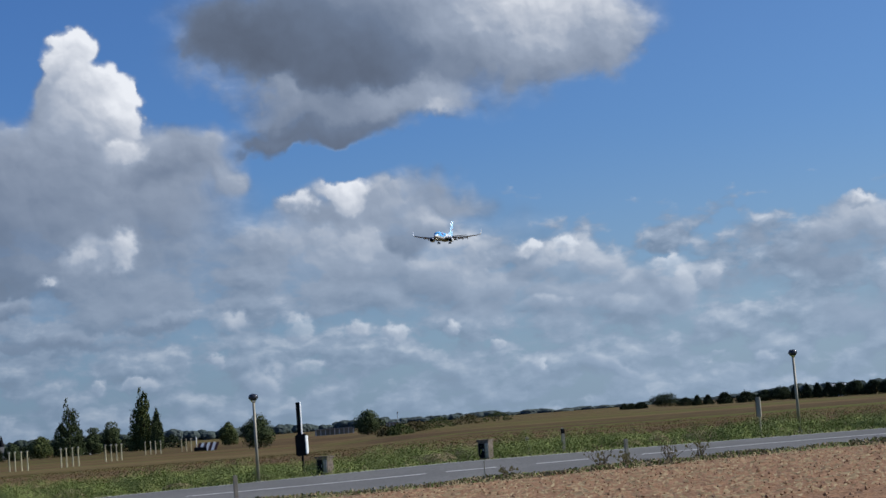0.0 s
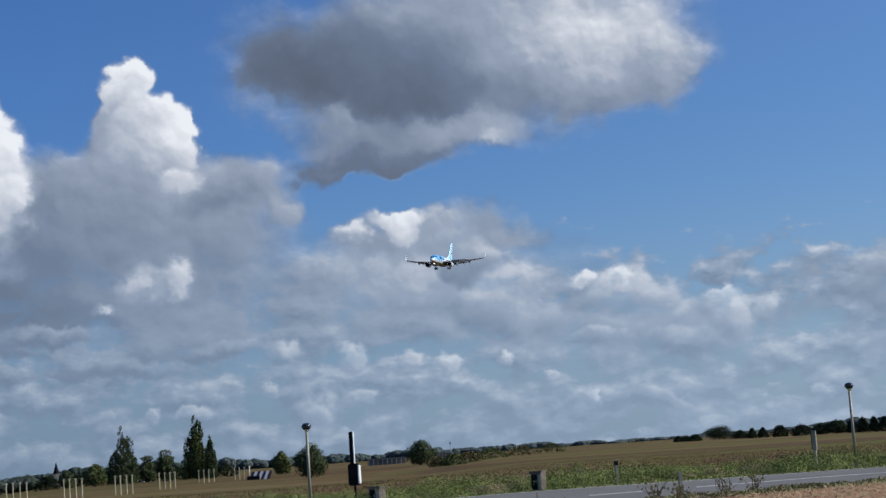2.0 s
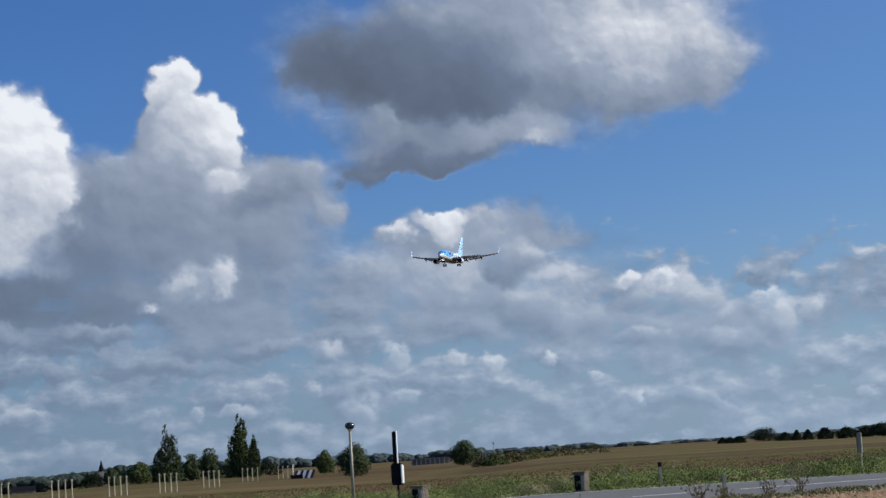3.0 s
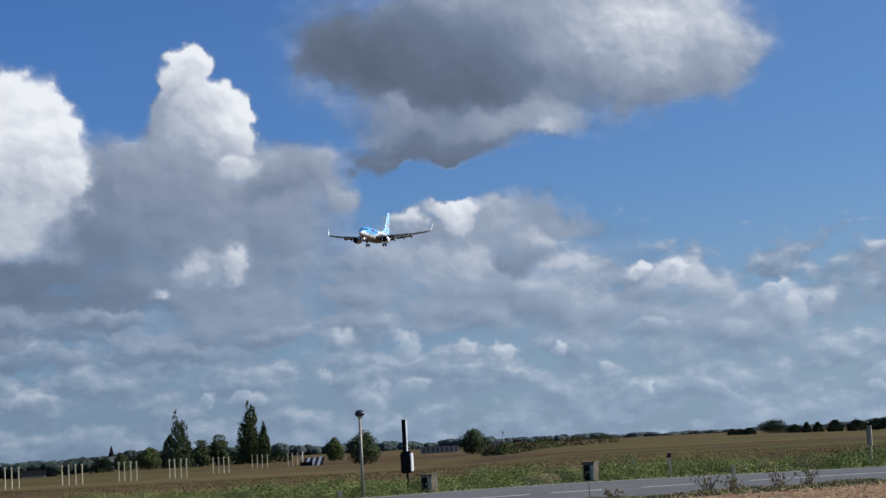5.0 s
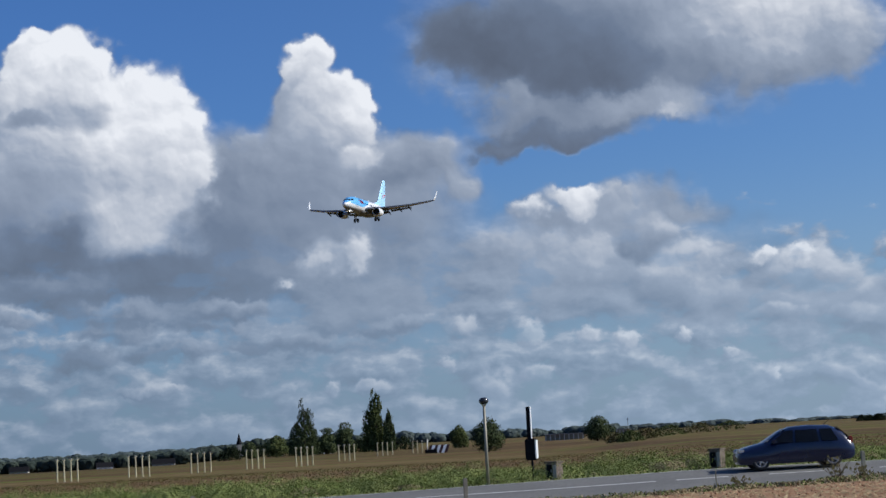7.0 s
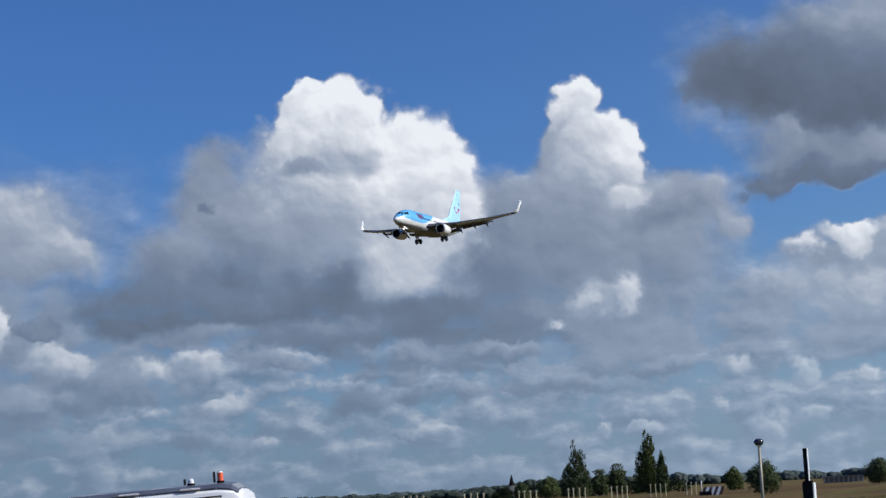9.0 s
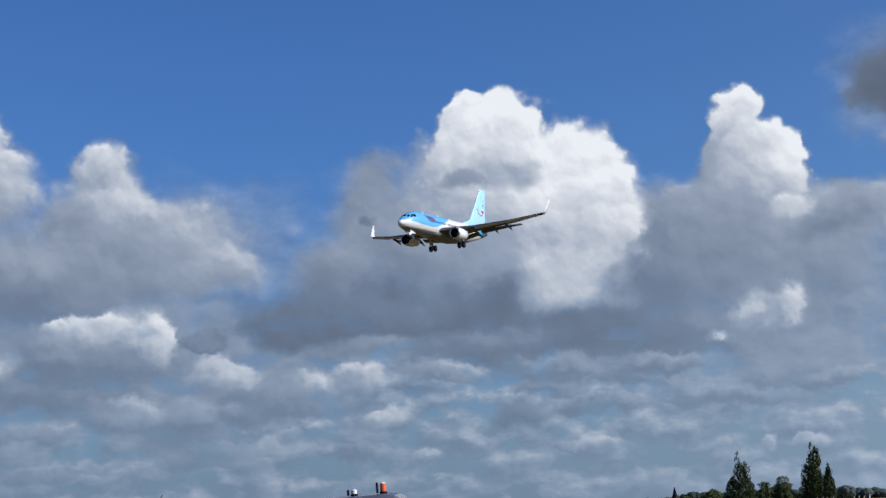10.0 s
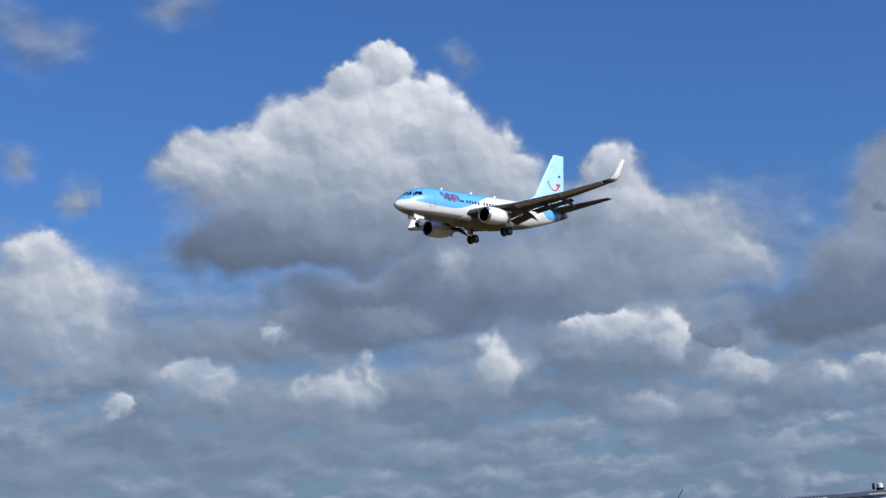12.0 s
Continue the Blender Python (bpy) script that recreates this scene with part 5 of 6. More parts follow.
def farm_building(az0, az1, d, posts):
    a, b = at(az0, d), at(az1, d)
    long = (b - a).length
    f = tagged(new("farm_shed"), "long low open-fronted farm shed with pale posts", "shed", "farm sheds")
    bm = bmesh.new()
    box(bm, 0, 3, 1.6, long, .3, 3.2)
    part("back_wall", bm, M_POST, f, "grey-brown back wall")
    bm = bmesh.new()
    box(bm, 0, 1.5, 3.35, long + .6, 4.2, .35)
    part("roof", bm, M_CONCRETE, f, "flat grey roof")
    for k in range(posts):
        bm = bmesh.new()
        box(bm, -long / 2 + .4 + (long - .8) * k / (posts - 1), -.3, 1.6, .22, .3, 3.0)
        part("post", bm, M_WHITE, f, "pale post")
    m = (a + b) / 2
    f.matrix_world = put(m.x, m.y, turn=math.degrees(math.atan2(b.y - a.y, b.x - a.x))) @ Matrix.Diagonal((1, 1, .68, 1))


farm_building(4.7, 3.4, 640, 9)
farm_building(2.35, 1.85, 640, 5)


def radio_mast(az, d, high):
    p = at(az, d)
    m = tagged(new("radio_mast"), "thin far radio mast above the treeline", "mast", "radio masts")
    bm = bmesh.new()
    rod(bm, (0, 0, 0), (0, 0, high), .35, .2, 6)
    part("column", bm, M_STEEL, m)
    bm = bmesh.new()
    box(bm, 0, 0, high * .86, 1.2, 1.2, high * .12)
    part("aerial_array", bm, M_STEEL, m)
    m.matrix_world = put(p.x, p.y)


radio_mast(1.93, 1400, 11.5)


# ---- airliner ----
def livery():
    """White hull, light blue forward upper half and blue sweep under the fin, in the hull's own metres."""
    m = bpy.data.materials.new("airliner_livery")
    m.use_nodes = True
    t = m.node_tree
    p = t.nodes["Principled BSDF"]
    p.inputs["Roughness"].default_value, p.inputs["Coat Weight"].default_value = 0.32, 0.4

    def n(op, a, b=None, c=None):
        k = t.nodes.new("ShaderNodeMath")
        k.operation = op
        for i, value in enumerate((a, b, c)):
            link(t, value, k.inputs[i])
        return k.outputs[0]

    def step(value, lo, hi):
        k = t.nodes.new("ShaderNodeMapRange")
        k.interpolation_type = "SMOOTHSTEP"
        link(t, value, k.inputs[0])
        k.inputs[1].default_value, k.inputs[2].default_value = lo, hi
        return k.outputs[0]

    def blend(fac, a, b):
        k = t.nodes.new("ShaderNodeMix")
        k.data_type = "RGBA"
        link(t, fac, k.inputs[0]), link(t, a, k.inputs[6]), link(t, b, k.inputs[7])
        return k.outputs[2]

    where = t.nodes.new("ShaderNodeTexCoord").outputs["Object"]
    xyz = t.nodes.new("ShaderNodeSeparateXYZ")
    t.links.new(where, xyz.inputs[0])
    x, z = xyz.outputs[0], xyz.outputs[2]
    # lower edge of the forward blue: a shallow sag that sweeps up over the roof behind the wing root
    rise = n("MULTIPLY", step(x, 6.2, -3.5), 2.7)
    sag = n("MULTIPLY", step(x, 14.5, 8.0), -0.5)
    edge = n("ADD", n("ADD", rise, sag), -0.42)
    front = step(n("SUBTRACT", z, edge), -0.03, 0.03)
    # rear blue, from the fin down the flank
    low = n("ADD", n("MULTIPLY", step(x, -9.0, -12.6), -1.9), 1.6)
    rear = n("MULTIPLY", step(n("SUBTRACT", z, low), -0.03, 0.03), step(x, -15.6, -15.2))
    blue_here = n("MAXIMUM", front, rear)
    tailcone = step(x, -15.55, -15.65)
    dirt = t.nodes.new("ShaderNodeTexNoise")
    t.links.new(where, dirt.inputs["Vector"])
    dirt.inputs["Scale"].default_value, dirt.inputs["Detail"].default_value = 0.9, 5.0
    white = blend(dirt.outputs[0], (0.80, 0.81, 0.82, 1), (0.70, 0.71, 0.72, 1))
    # the white hull turns grey low down: underside shadow put into the colour
    belly = blend(step(z, -1.45, -1.75), white, (0.19, 0.19, 0.195, 1))
    t.links.new(blend(tailcone, blend(blue_here, belly, (0.115, 0.42, 0.80, 1)), (0.05, 0.055, 0.065, 1)), p.inputs["Base Color"])
    return m


M_LIVERY = livery()
M_LANDING_LIGHT = material("landing_light", (0.9, 0.9, 0.9), 0.3, emit=(6.0, 5.6, 5.0))

# stations of the hull: distance from the nose, height of its axis, half width, half height
HULL = ((0, -1.0, .04, .04), (.12, -.99, .26, .25), (.45, -.95, .52, .50), (1.0, -.85, .84, .82), (1.8, -.70, 1.16, 1.18), (2.6, -.57, 1.4, 1.46),
        (3.6, -.46, 1.62, 1.72), (4.8, -.39, 1.79, 1.91), (6.2, -.37, 1.87, 1.99), (8, -.36, 1.88, 2.0), (18.5, -.32, 1.88, 2.0), (20.5, -.26, 1.86, 1.95),
        (22.5, -.14, 1.76, 1.82), (24.5, .05, 1.57, 1.62), (26.5, .26, 1.28, 1.36), (28.5, .47, .93, 1.05), (30.3, .64, .6, .72), (31.6, .77, .36, .45), (32.2, .83, .2, .26))


def hull_at(d, angle, lift=0.0):
    """Point on the hull: metres from the nose, angle up from the left side (+y)."""
    cols = list(zip(*HULL))
    z, a, b = (float(np.interp(d, cols[0], cols[k])) for k in (1, 2, 3))
    c, s = math.cos(radians(angle)), math.sin(radians(angle))
    return Vector((14.5 - d, (a + lift) * c, z + (b + lift) * s))


def hull_patch(d0, d1, a0, a1, lift=0.015, nd=3, na=3, side=1, slant=0.0):
    """A thin plate that follows the hull."""
    bm = bmesh.new()
    grid = []
    for i in range(nd + 1):
        row = []
        for j in range(na + 1):
            v = j / na
            p = hull_at(d0 + (d1 - d0) * i / nd + slant * v, a0 + (a1 - a0) * v, lift)
            row.append(bm.verts.new((p.x, p.y * side, p.z)))
        grid.append(row)
    for i in range(nd):
        for j in range(na):
            bm.faces.new((grid[i][j], grid[i + 1][j], grid[i + 1][j + 1], grid[i][j + 1]))
    bmesh.ops.solidify(bm, geom=bm.faces[:], thickness=0.02)
    return bm


def ring(x, cy, cz, ry, rz, n=32):
    return [(x, cy + ry * math.cos(2 * math.pi * i / n), cz + rz * math.sin(2 * math.pi * i / n)) for i in range(n)]


def foil(x, y, z, c, th, tilt=0.0, upright=False):
    """Aerofoil section with its leading edge at x; chord c, thickness ratio th."""
    pts = []
    for u, k in ((0, 0), (.015, .28), (.06, .5), (.15, .72), (.3, .8), (.5, .68), (.75, .38), (1, .02)):
        pts.append((u, k * th))
    for u, k in ((.75, -.2), (.5, -.36), (.3, -.42), (.15, -.38), (.06, -.28), (.015, -.16)):
        pts.append((u, k * th))
    out = []
    for u, k in pts:
        dx, dz = -u * c, k * c - math.tan(radians(tilt)) * u * c
        out.append((x + dx, y + math.copysign(min(0.62 * th, abs(k) * (0.8 if k > 0 else 1.5)), k) * c, z) if upright else (x + dx, y, z + dz))
    return out


def wheel(name, x, y, z, r, w, parent):
    bm = bmesh.new()
    prof = ((-.5, .55), (-.5, .85), (-.36, .98), (0, 1.0), (.36, .98), (.5, .85), (.5, .55))
    loft(bm, [[(x + r * k * math.cos(2 * math.pi * i / 20), y + w * u, z + r * k * math.sin(2 * math.pi * i / 20)) for i in range(20)] for u, k in prof])
    tyre = part(name, bm, M_BLACK, parent, "black rubber tyre", smooth=True)
    bm = bmesh.new()
    rod(bm, (x, y - w * .52, z), (x, y + w * .52, z), r * .5, n=16)
    part("hub", bm, M_SHADE_AND_FITTINGS, tyre, "grey metal hub")
    return tyre


def build_airliner():
    plane = tagged(new("airliner"), "white and light blue twin-engine jet airliner in flight, landing gear lowered", "airplane")
    bm = bmesh.new()
    cols = list(zip(*HULL))
    ds = sorted(set(cols[0]) | set(np.arange(0.25, 7, 0.5)) | set(np.arange(9, 32, 1.5)))
    loft(bm, [ring(14.5 - d, 0, *(float(np.interp(d, cols[0], cols[k])) for k in (1, 2, 3)), 40) for d in ds])
    hull = part("fuselage", bm, M_LIVERY, plane, smooth=True)
    # belly fairing under the wing
    bm = bmesh.new()
    loft(bm, [ring(x, 0, -1.7, a, b, 20) for x, a, b in ((6.2, .1, .1), (5.0, 1.2, .6), (3.0, 1.75, .85), (-3.0, 1.8, .9), (-5.5, 1.2, .6), (-7.2, .1, .1))])
    part("belly_fairing", bm, M_SHADE_AND_FITTINGS, plane, "belly fairing, underside shade painted in grey", smooth=True)
    # cabin and cockpit windows, doors
    for side in (1, -1):
        d = 10.7
        while d < 25.0:
            if not 12.9 < d < 13.5:
                part("cabin_window", hull_patch(d, d + .27, 8, 20, 0.012, 1, 2, side), M_GLASS, hull)
            d += .52
        for d0, d1, a0, a1, sl in ((1.45, 2.1, 44, 67, .42), (2.15, 2.82, 33, 53, .35), (2.9, 3.5, 28, 47, .1)):
            part("cockpit_window", hull_patch(d0, d1, a0, a1, 0.012, 2, 2, side, sl), M_GLASS, hull, "dark cockpit glass")
        part("cockpit_window", hull_patch(1.36, 1.98, 68, 89, 0.012, 2, 2, side, .25), M_GLASS, hull, "dark cockpit glass")
        for d0 in (4.35, 25.4):
            for e0, e1, b0, b1 in ((d0, d0 + .05, -22, 38), (d0 + .85, d0 + .9, -22, 38), (d0 + .05, d0 + .85, 36.5, 38), (d0 + .05, d0 + .85, -22, -20.5)):
                part("door_seam", hull_patch(e0, e1, b0, b1, 0.006, 1, 6, side), M_SHADE_AND_FITTINGS, hull)
        # the company's lettering, as plain bars
        for d0, d1, a0, a1, mat in ((7.0, 7.3, 24, 42, M_NAVY), (7.45, 7.7, 10, 40, M_RED), (7.85, 8.15, 12, 34, M_NAVY), (8.3, 8.6, 6, 42, M_NAVY), (8.75, 9.0, 10, 38, M_RED),
                                    (9.15, 9.45, 6, 36, M_RED), (9.6, 9.85, 8, 42, M_NAVY), (10.0, 10.25, 12, 40, M_RED), (10.4, 10.65, 8, 34, M_NAVY), (10.8, 11.5, 9, 17, M_NAVY)):
            part("lettering_bar", hull_patch(6.4 + (d0 - 7) * .86, 6.4 + (d1 - 7) * .86, a0, a1, 0.02, 1, 4, side), mat, hull)
    for s in (1, -1):
        # wing: root, kink, tip
        secs = [foil(4.3, s * 1.2, -1.25, 8.6, .125, 1.0), foil(3.3, s * 1.95, -1.2, 7.4, .125, 1.0), foil(.75, s * 6.2, -.80, 4.5, .115, .5), foil(-2.2, s * 12, -.05, 2.95, .105), foil(-4.95, s * 17.1, .95, 1.6, .10)]
        bm = bmesh.new()
        loft(bm, secs)
        wing = part("wing", bm, M_WING_SHADED, plane, "swept wing, grey darkened for its shaded underside", smooth=True)
        wing.data.set_sharp_from_angle(angle=radians(40))
        # curved winglet
        bm = bmesh.new()
        loft(bm, [foil(-4.95, s * 17.1, .95, 1.55, .10), foil(-5.35, s * 17.4, 1.2, 1.35, .09), foil(-5.85, s * 17.58, 1.75, 1.1, .09), foil(-7.0, s * 17.9, 3.55, .55, .09)])
        part("winglet", bm, M_WHITE, plane, "white upturned winglet", smooth=True)
        # lowered flaps and slats
        for y0, y1, x0, x1, z0, z1, c0, c1 in ((2.0, 5.6, -3.85, -3.35, -1.5, -1.12, 1.35, 1.2), (6.2, 11.4, -3.45, -4.7, -.98, -.33, 1.0, .75)):
            bm = bmesh.new()
            loft(bm, [foil(x0, s * y0, z0, c0, .13, 20), foil(x1, s * y1, z1, c1, .13, 20)])
            part("flap", bm, M_WING_SHADED, wing, "lowered trailing edge flap")
        for y0, y1, x0, x1, z0, z1 in ((6.9, 11.6, .75, -1.6, -.92, -.26), (11.8, 16.6, -1.75, -4.3, -.24, .70)):
            bm = bmesh.new()
            loft(bm, [foil(x0, s * y0, z0, .7, .2, 22), foil(x1, s * y1, z1, .5, .2, 22)])
            part("slat", bm, M_CHROME, wing, "extended leading edge slat")
        for y, x, z in ((5.9, -3.0, -1.35), (8.9, -3.2, -.85), (11.2, -4.0, -.5)):
            bm = bmesh.new()
            loft(bm, [ring(x + dx, s * y, z - dz, .17 * k, .26 * k, 10) for dx, dz, k in ((1.6, -.1, .1), (1.0, 0, .8), (0, .12, 1), (-1.0, .45, .8), (-1.7, .8, .1))])
            part("flap_fairing", bm, M_WING_SHADED, wing, smooth=True)
        # engine: nacelle with an open intake, fan, core, pylon
        ex, ey, ez = 4.1, s * 4.83, -2.05
        bm = bmesh.new()
        loft(bm, [ring(ex - d, ey, ez, r, r * .97, 28) for d, r in ((1.3, .76), (.5, .78), (.12, .83), (0, .90), (.1, .98), (.5, 1.06), (1.5, 1.10), (2.6, 1.04), (3.5, .88), (3.5, .82), (2.8, .8))], cap=False)
        nacelle = part("nacelle", bm, M_WHITE, plane, "white engine nacelle", smooth=True)
        bm = bmesh.new()
        loft(bm, [ring(ex - d, ey, ez, r, r * .97, 28) for d, r in ((.13, .835), (.02, .87), (-.012, .915), (.1, .988), (.3, 1.03))], cap=False)
        part("intake_lip", bm, M_CHROME, nacelle, "bare metal intake lip", smooth=True)
        # near-black lining paints the shade inside the intake
        bm = bmesh.new()
        loft(bm, [ring(ex - d, ey, ez, r, r * .97, 28) for d, r in ((1.28, .745), (.5, .765), (.13, .815))], cap=False)
        part("intake_duct", bm, M_DARK, nacelle, "intake duct, painted dark for the shade inside", smooth=True)
        bm = bmesh.new()
        rod(bm, (ex - 1.25, ey, ez), (ex - 1.2, ey, ez), .745, n=28)
        part("fan", bm, M_BLACK, nacelle, "dark fan disc")
        bm = bmesh.new()
        rod(bm, (ex - 1.25, ey, ez), (ex - .75, ey, ez), .26, .03, 14)
        part("spinner", bm, M_STEEL, nacelle)
        bm = bmesh.new()
        loft(bm, [ring(ex - d, ey, ez, r, r, 20) for d, r in ((2.6, .74), (3.6, .6), (4.4, .45), (4.42, .3), (5.1, .05))])
        part("core_exhaust", bm, M_STEEL, nacelle, smooth=True)
        bm = bmesh.new()
        loft(bm, [[(ex - .9, ey + .02, ez + .95), (ex - 2.5, ey + .16, ez + .9), (ex - 4.9, ey, ez + .6), (ex - 2.5, ey - .16, ez + .9)],
                  [(ex - 2.2, ey + .02, -.98), (ex - 3.4, ey + .16, -.98), (ex - 5.6, ey, -1.05), (ex - 3.4, ey - .16, -.98)]])
        part("pylon", bm, M_WHITE, nacelle)
        # tailplane
        bm = bmesh.new()
        loft(bm, [foil(-12.9, s * .4, 1.05, 4.0, .1), foil(-13.3, s * .9, 1.1, 3.7, .1), foil(-17.2, s * 7.15, 1.9, 1.35, .09)])
        part("tailplane", bm, M_WING_SHADED, plane, "tailplane, grey darkened for its shaded underside", smooth=True)
        # main gear
        gear = new("main_gear")
        gear.parent = plane
        bm = bmesh.new()
        rod(bm, (-2.0, s * 2.86, -1.2), (-2.1, s * 2.86, -3.25), .13, .1, 12)
        rod(bm, (-2.05, s * 2.86, -2.2), (-2.0, s * 1.7, -1.4), .07)
        rod(bm, (-2.05, s * 2.86, -2.5), (-1.0, s * 2.86, -1.4), .06)
        rod(bm, (-2.1, s * 2.3, -3.25), (-2.1, s * 3.42, -3.25), .08)
        strut = part("strut", bm, M_STEEL, gear, "grey metal undercarriage leg")
        bm = bmesh.new()
        box(bm, -2.05, s * 3.25, -2.0, .9, .05, 1.3, .015)
        part("gear_door", bm, M_WHITE, gear, "white undercarriage door")
        for y in (2.43, 3.29):
            wheel("tyre", -2.1, s * y, -3.25, .55, .38, gear)
    # nose gear
    gear = new("nose_gear")
    gear.parent = plane
    bm = bmesh.new()
    rod(bm, (10.4, 0, -1.5), (10.55, 0, -3.05), .1, .08, 12)
    rod(bm, (10.5, 0, -2.3), (11.4, 0, -1.6), .05)
    rod(bm, (10.55, -.3, -3.05), (10.55, .3, -3.05), .06)
    part("strut", bm, M_STEEL, gear, "grey metal undercarriage leg")
    for y in (-.22, .22):
        wheel("tyre", 10.55, y, -3.05, .34, .2, gear)
    for y in (-.42, .42):
        bm = bmesh.new()
        box(bm, 10.9, y * 1.25, -2.15, 1.7, .05, .62, .015)
        part("gear_door", bm, M_WHITE, gear, "white nose gear door")
    bm = bmesh.new()
    bmesh.ops.create_icosphere(bm, subdivisions=2, radius=.11, matrix=Matrix.Translation((10.72, 0, -2.35)))
    part("taxi_light", bm, M_LANDING_LIGHT, gear, "lit white taxi light")
    # fin with its dorsal fillet
    bm = bmesh.new()
    loft(bm, [foil(-6.9, 0, 1.5, 10.2, .012, 0, True), foil(-10.2, 0, 2.35, 6.9, .05, 0, True), foil(-11.3, 0, 2.9, 5.9, .085, 0, True), foil(-15.75, 0, 8.95, 2.05, .085, 0, True)])
    fin = part("fin", bm, M_FIN_SUNLIT, plane, "light blue fin, painted paler for direct sun", smooth=True)
    fin.data.set_sharp_from_angle(angle=radians(40))
    # curved mark and spots on the fin, as plain shapes
    for s in (1, -1):
        bm = bmesh.new()
        pts = []
        for i in range(13):
            a = radians(200 + 125 * i / 12)
            pts.append((-15.2 - 1.3 * math.cos(a), 5.75 + 1.75 * math.sin(a)))
        off = lambda x: s * .20
        for (x0, z0), (x1, z1) in zip(pts, pts[1:]):
            rod(bm, (x0, off(x0), z0), (x1, off(x1), z1), .10, n=6)
        box(bm, pts[-1][0] + .15, off(0), pts[-1][1] + .1, .8, .08, .22)
        part("curved_mark", bm, M_RED, fin, "red curved mark")
        bm = bmesh.new()
        rod(bm, (-16.5, s * .05, 6.0), (-16.5, s * .18, 6.0), .17, n=12)
        part("spot_mark", bm, M_NAVY, fin, "dark spot")
    for x, z in ((6.5, 1.66), (1.2, 1.68), (-3.2, 1.7)):
        bm = bmesh.new()
        loft(bm, [[(x, .03, z - .1), (x - .45, 0, z - .1), (x, -.03, z - .1)], [(x - .25, .02, z + .3), (x - .5, 0, z + .3), (x - .25, -.02, z + .3)]])
        part("blade_aerial", bm, M_WHITE, plane)
    return plane


airliner = build_airliner()


def fly(x, y, z, heading, climb, bank):
    return pose(x, y, z) @ pose(0, 0, 0, 0, 0, heading) @ pose(0, 0, 0, 0, -climb, 0) @ pose(0, 0, 0, bank, 0, 0)


AIRLINER_ROWS = [
    (0.0, fly(0.58, 844.51, 91.56, -106.01, -0.13, -4.49)),
    (0.5, fly(-5.31, 810.93, 89.19, -105.53, -0.13, -4.24)),
    (1.0, fly(-11.23, 779.91, 86.95, -105.05, -0.13, -4.00)),
    (1.5, fly(-17.11, 750.26, 84.82, -104.57, -0.13, -3.75)),
    (2.0, fly(-22.88, 720.78, 82.75, -104.08, -0.13, -3.50)),
    (2.5, fly(-28.52, 689.46, 80.47, -103.60, -0.13, -3.26)),
    (3.0, fly(-33.97, 654.28, 77.77, -103.12, -0.13, -3.01)),
    (5.0, fly(-56.59, 547.54, 70.49, -101.19, -0.13, -2.03)),
    (5.5, fly(-62.53, 519.23, 68.35, -100.71, -0.13, -1.78)),
    (6.0, fly(-68.27, 491.03, 66.26, -100.23, -0.13, -1.54)),
    (6.5, fly(-73.74, 462.85, 64.37, -99.74, -0.13, -1.29)),
    (8.5, fly(-95.81, 352.58, 58.21, -97.81, -0.13, -0.31)),
    (9.0, fly(-101.06, 325.87, 55.95, -97.33, -0.13, -0.06)),
    (9.5, fly(-106.37, 299.99, 53.64, -96.85, -0.13, 0.18)),
    (10.0, fly(-111.58, 274.20, 51.26, -96.37, -0.13, 0.43)),
    (10.5, fly(-116.62, 247.96, 48.73, -95.88, -0.13, 0.68)),
    (11.0, fly(-121.38, 221.07, 46.23, -95.40, -0.13, 0.92)),
    (11.5, fly(-125.71, 193.47, 43.76, -94.92, -0.13, 1.17)),
    (12.0, fly(-129.93, 166.07, 41.10, -94.44, -0.13, 1.41)),
]



# ---- vehicles ----
def shell(side_profile, half, tuck=0.12, n=4):
    """Closed body from a list of (x, bottom, top, tuck at top): stations along the length."""
    bm = bmesh.new()
    rings = []
    for x, z0, z1, w, tk in side_profile:
        mid = z0 + (z1 - z0) * .48
        pts = [(-w * .92, z0), (-w, z0 + .12), (-w, mid), (-w + tk * .55, mid + (z1 - mid) * .6), (-w + tk, z1 - .1), (-w + tk + .14, z1 - .015), (-w * .35, z1 + .02)]
        pts = pts + [(-a, b) for a, b in reversed(pts)]
        rings.append([(x, a, b) for a, b in pts])
    return loft(bm, rings)


def pane(bm, pts):
    """Flat panel through four points, 1.5 cm thick."""
    f = bm.faces.new([bm.verts.new(p) for p in pts])
    bmesh.ops.solidify(bm, geom=[f], thickness=0.015)
    return bm


def car_wheel(parent, x, y, r):
    bm = bmesh.new()
    s = 1 if y > 0 else -1
    loft(bm, [[(x + r * k * math.cos(2 * math.pi * i / 24), y + s * u, r + r * k * math.sin(2 * math.pi * i / 24)) for i in range(24)]
              for u, k in ((-.16, .6), (-.16, .9), (-.1, .99), (.02, 1.0), (.07, .95), (.08, .7), (.05, .66))])
    tyre = part("wheel", bm, M_BLACK, parent, "black tyre", smooth=True)
    bm = bmesh.new()
    rod(bm, (x, y + s * .03, r), (x, y + s * .06, r), r * .2, n=12)
    for k in range(5):
        a = 2 * math.pi * k / 5
        rod(bm, (x, y + s * .05, r), (x + r * .63 * math.cos(a), y + s * .05, r + r * .63 * math.sin(a)), .045, .035, 6)
    for k in range(20):
        a, b = 2 * math.pi * k / 20, 2 * math.pi * (k + 1) / 20
        rod(bm, (x + r * .64 * math.cos(a), y + s * .05, r + r * .64 * math.sin(a)), (x + r * .64 * math.cos(b), y + s * .05, r + r * .64 * math.sin(b)), .03, n=5)
    part("rim", bm, M_CHROME, tyre, "silver alloy rim")


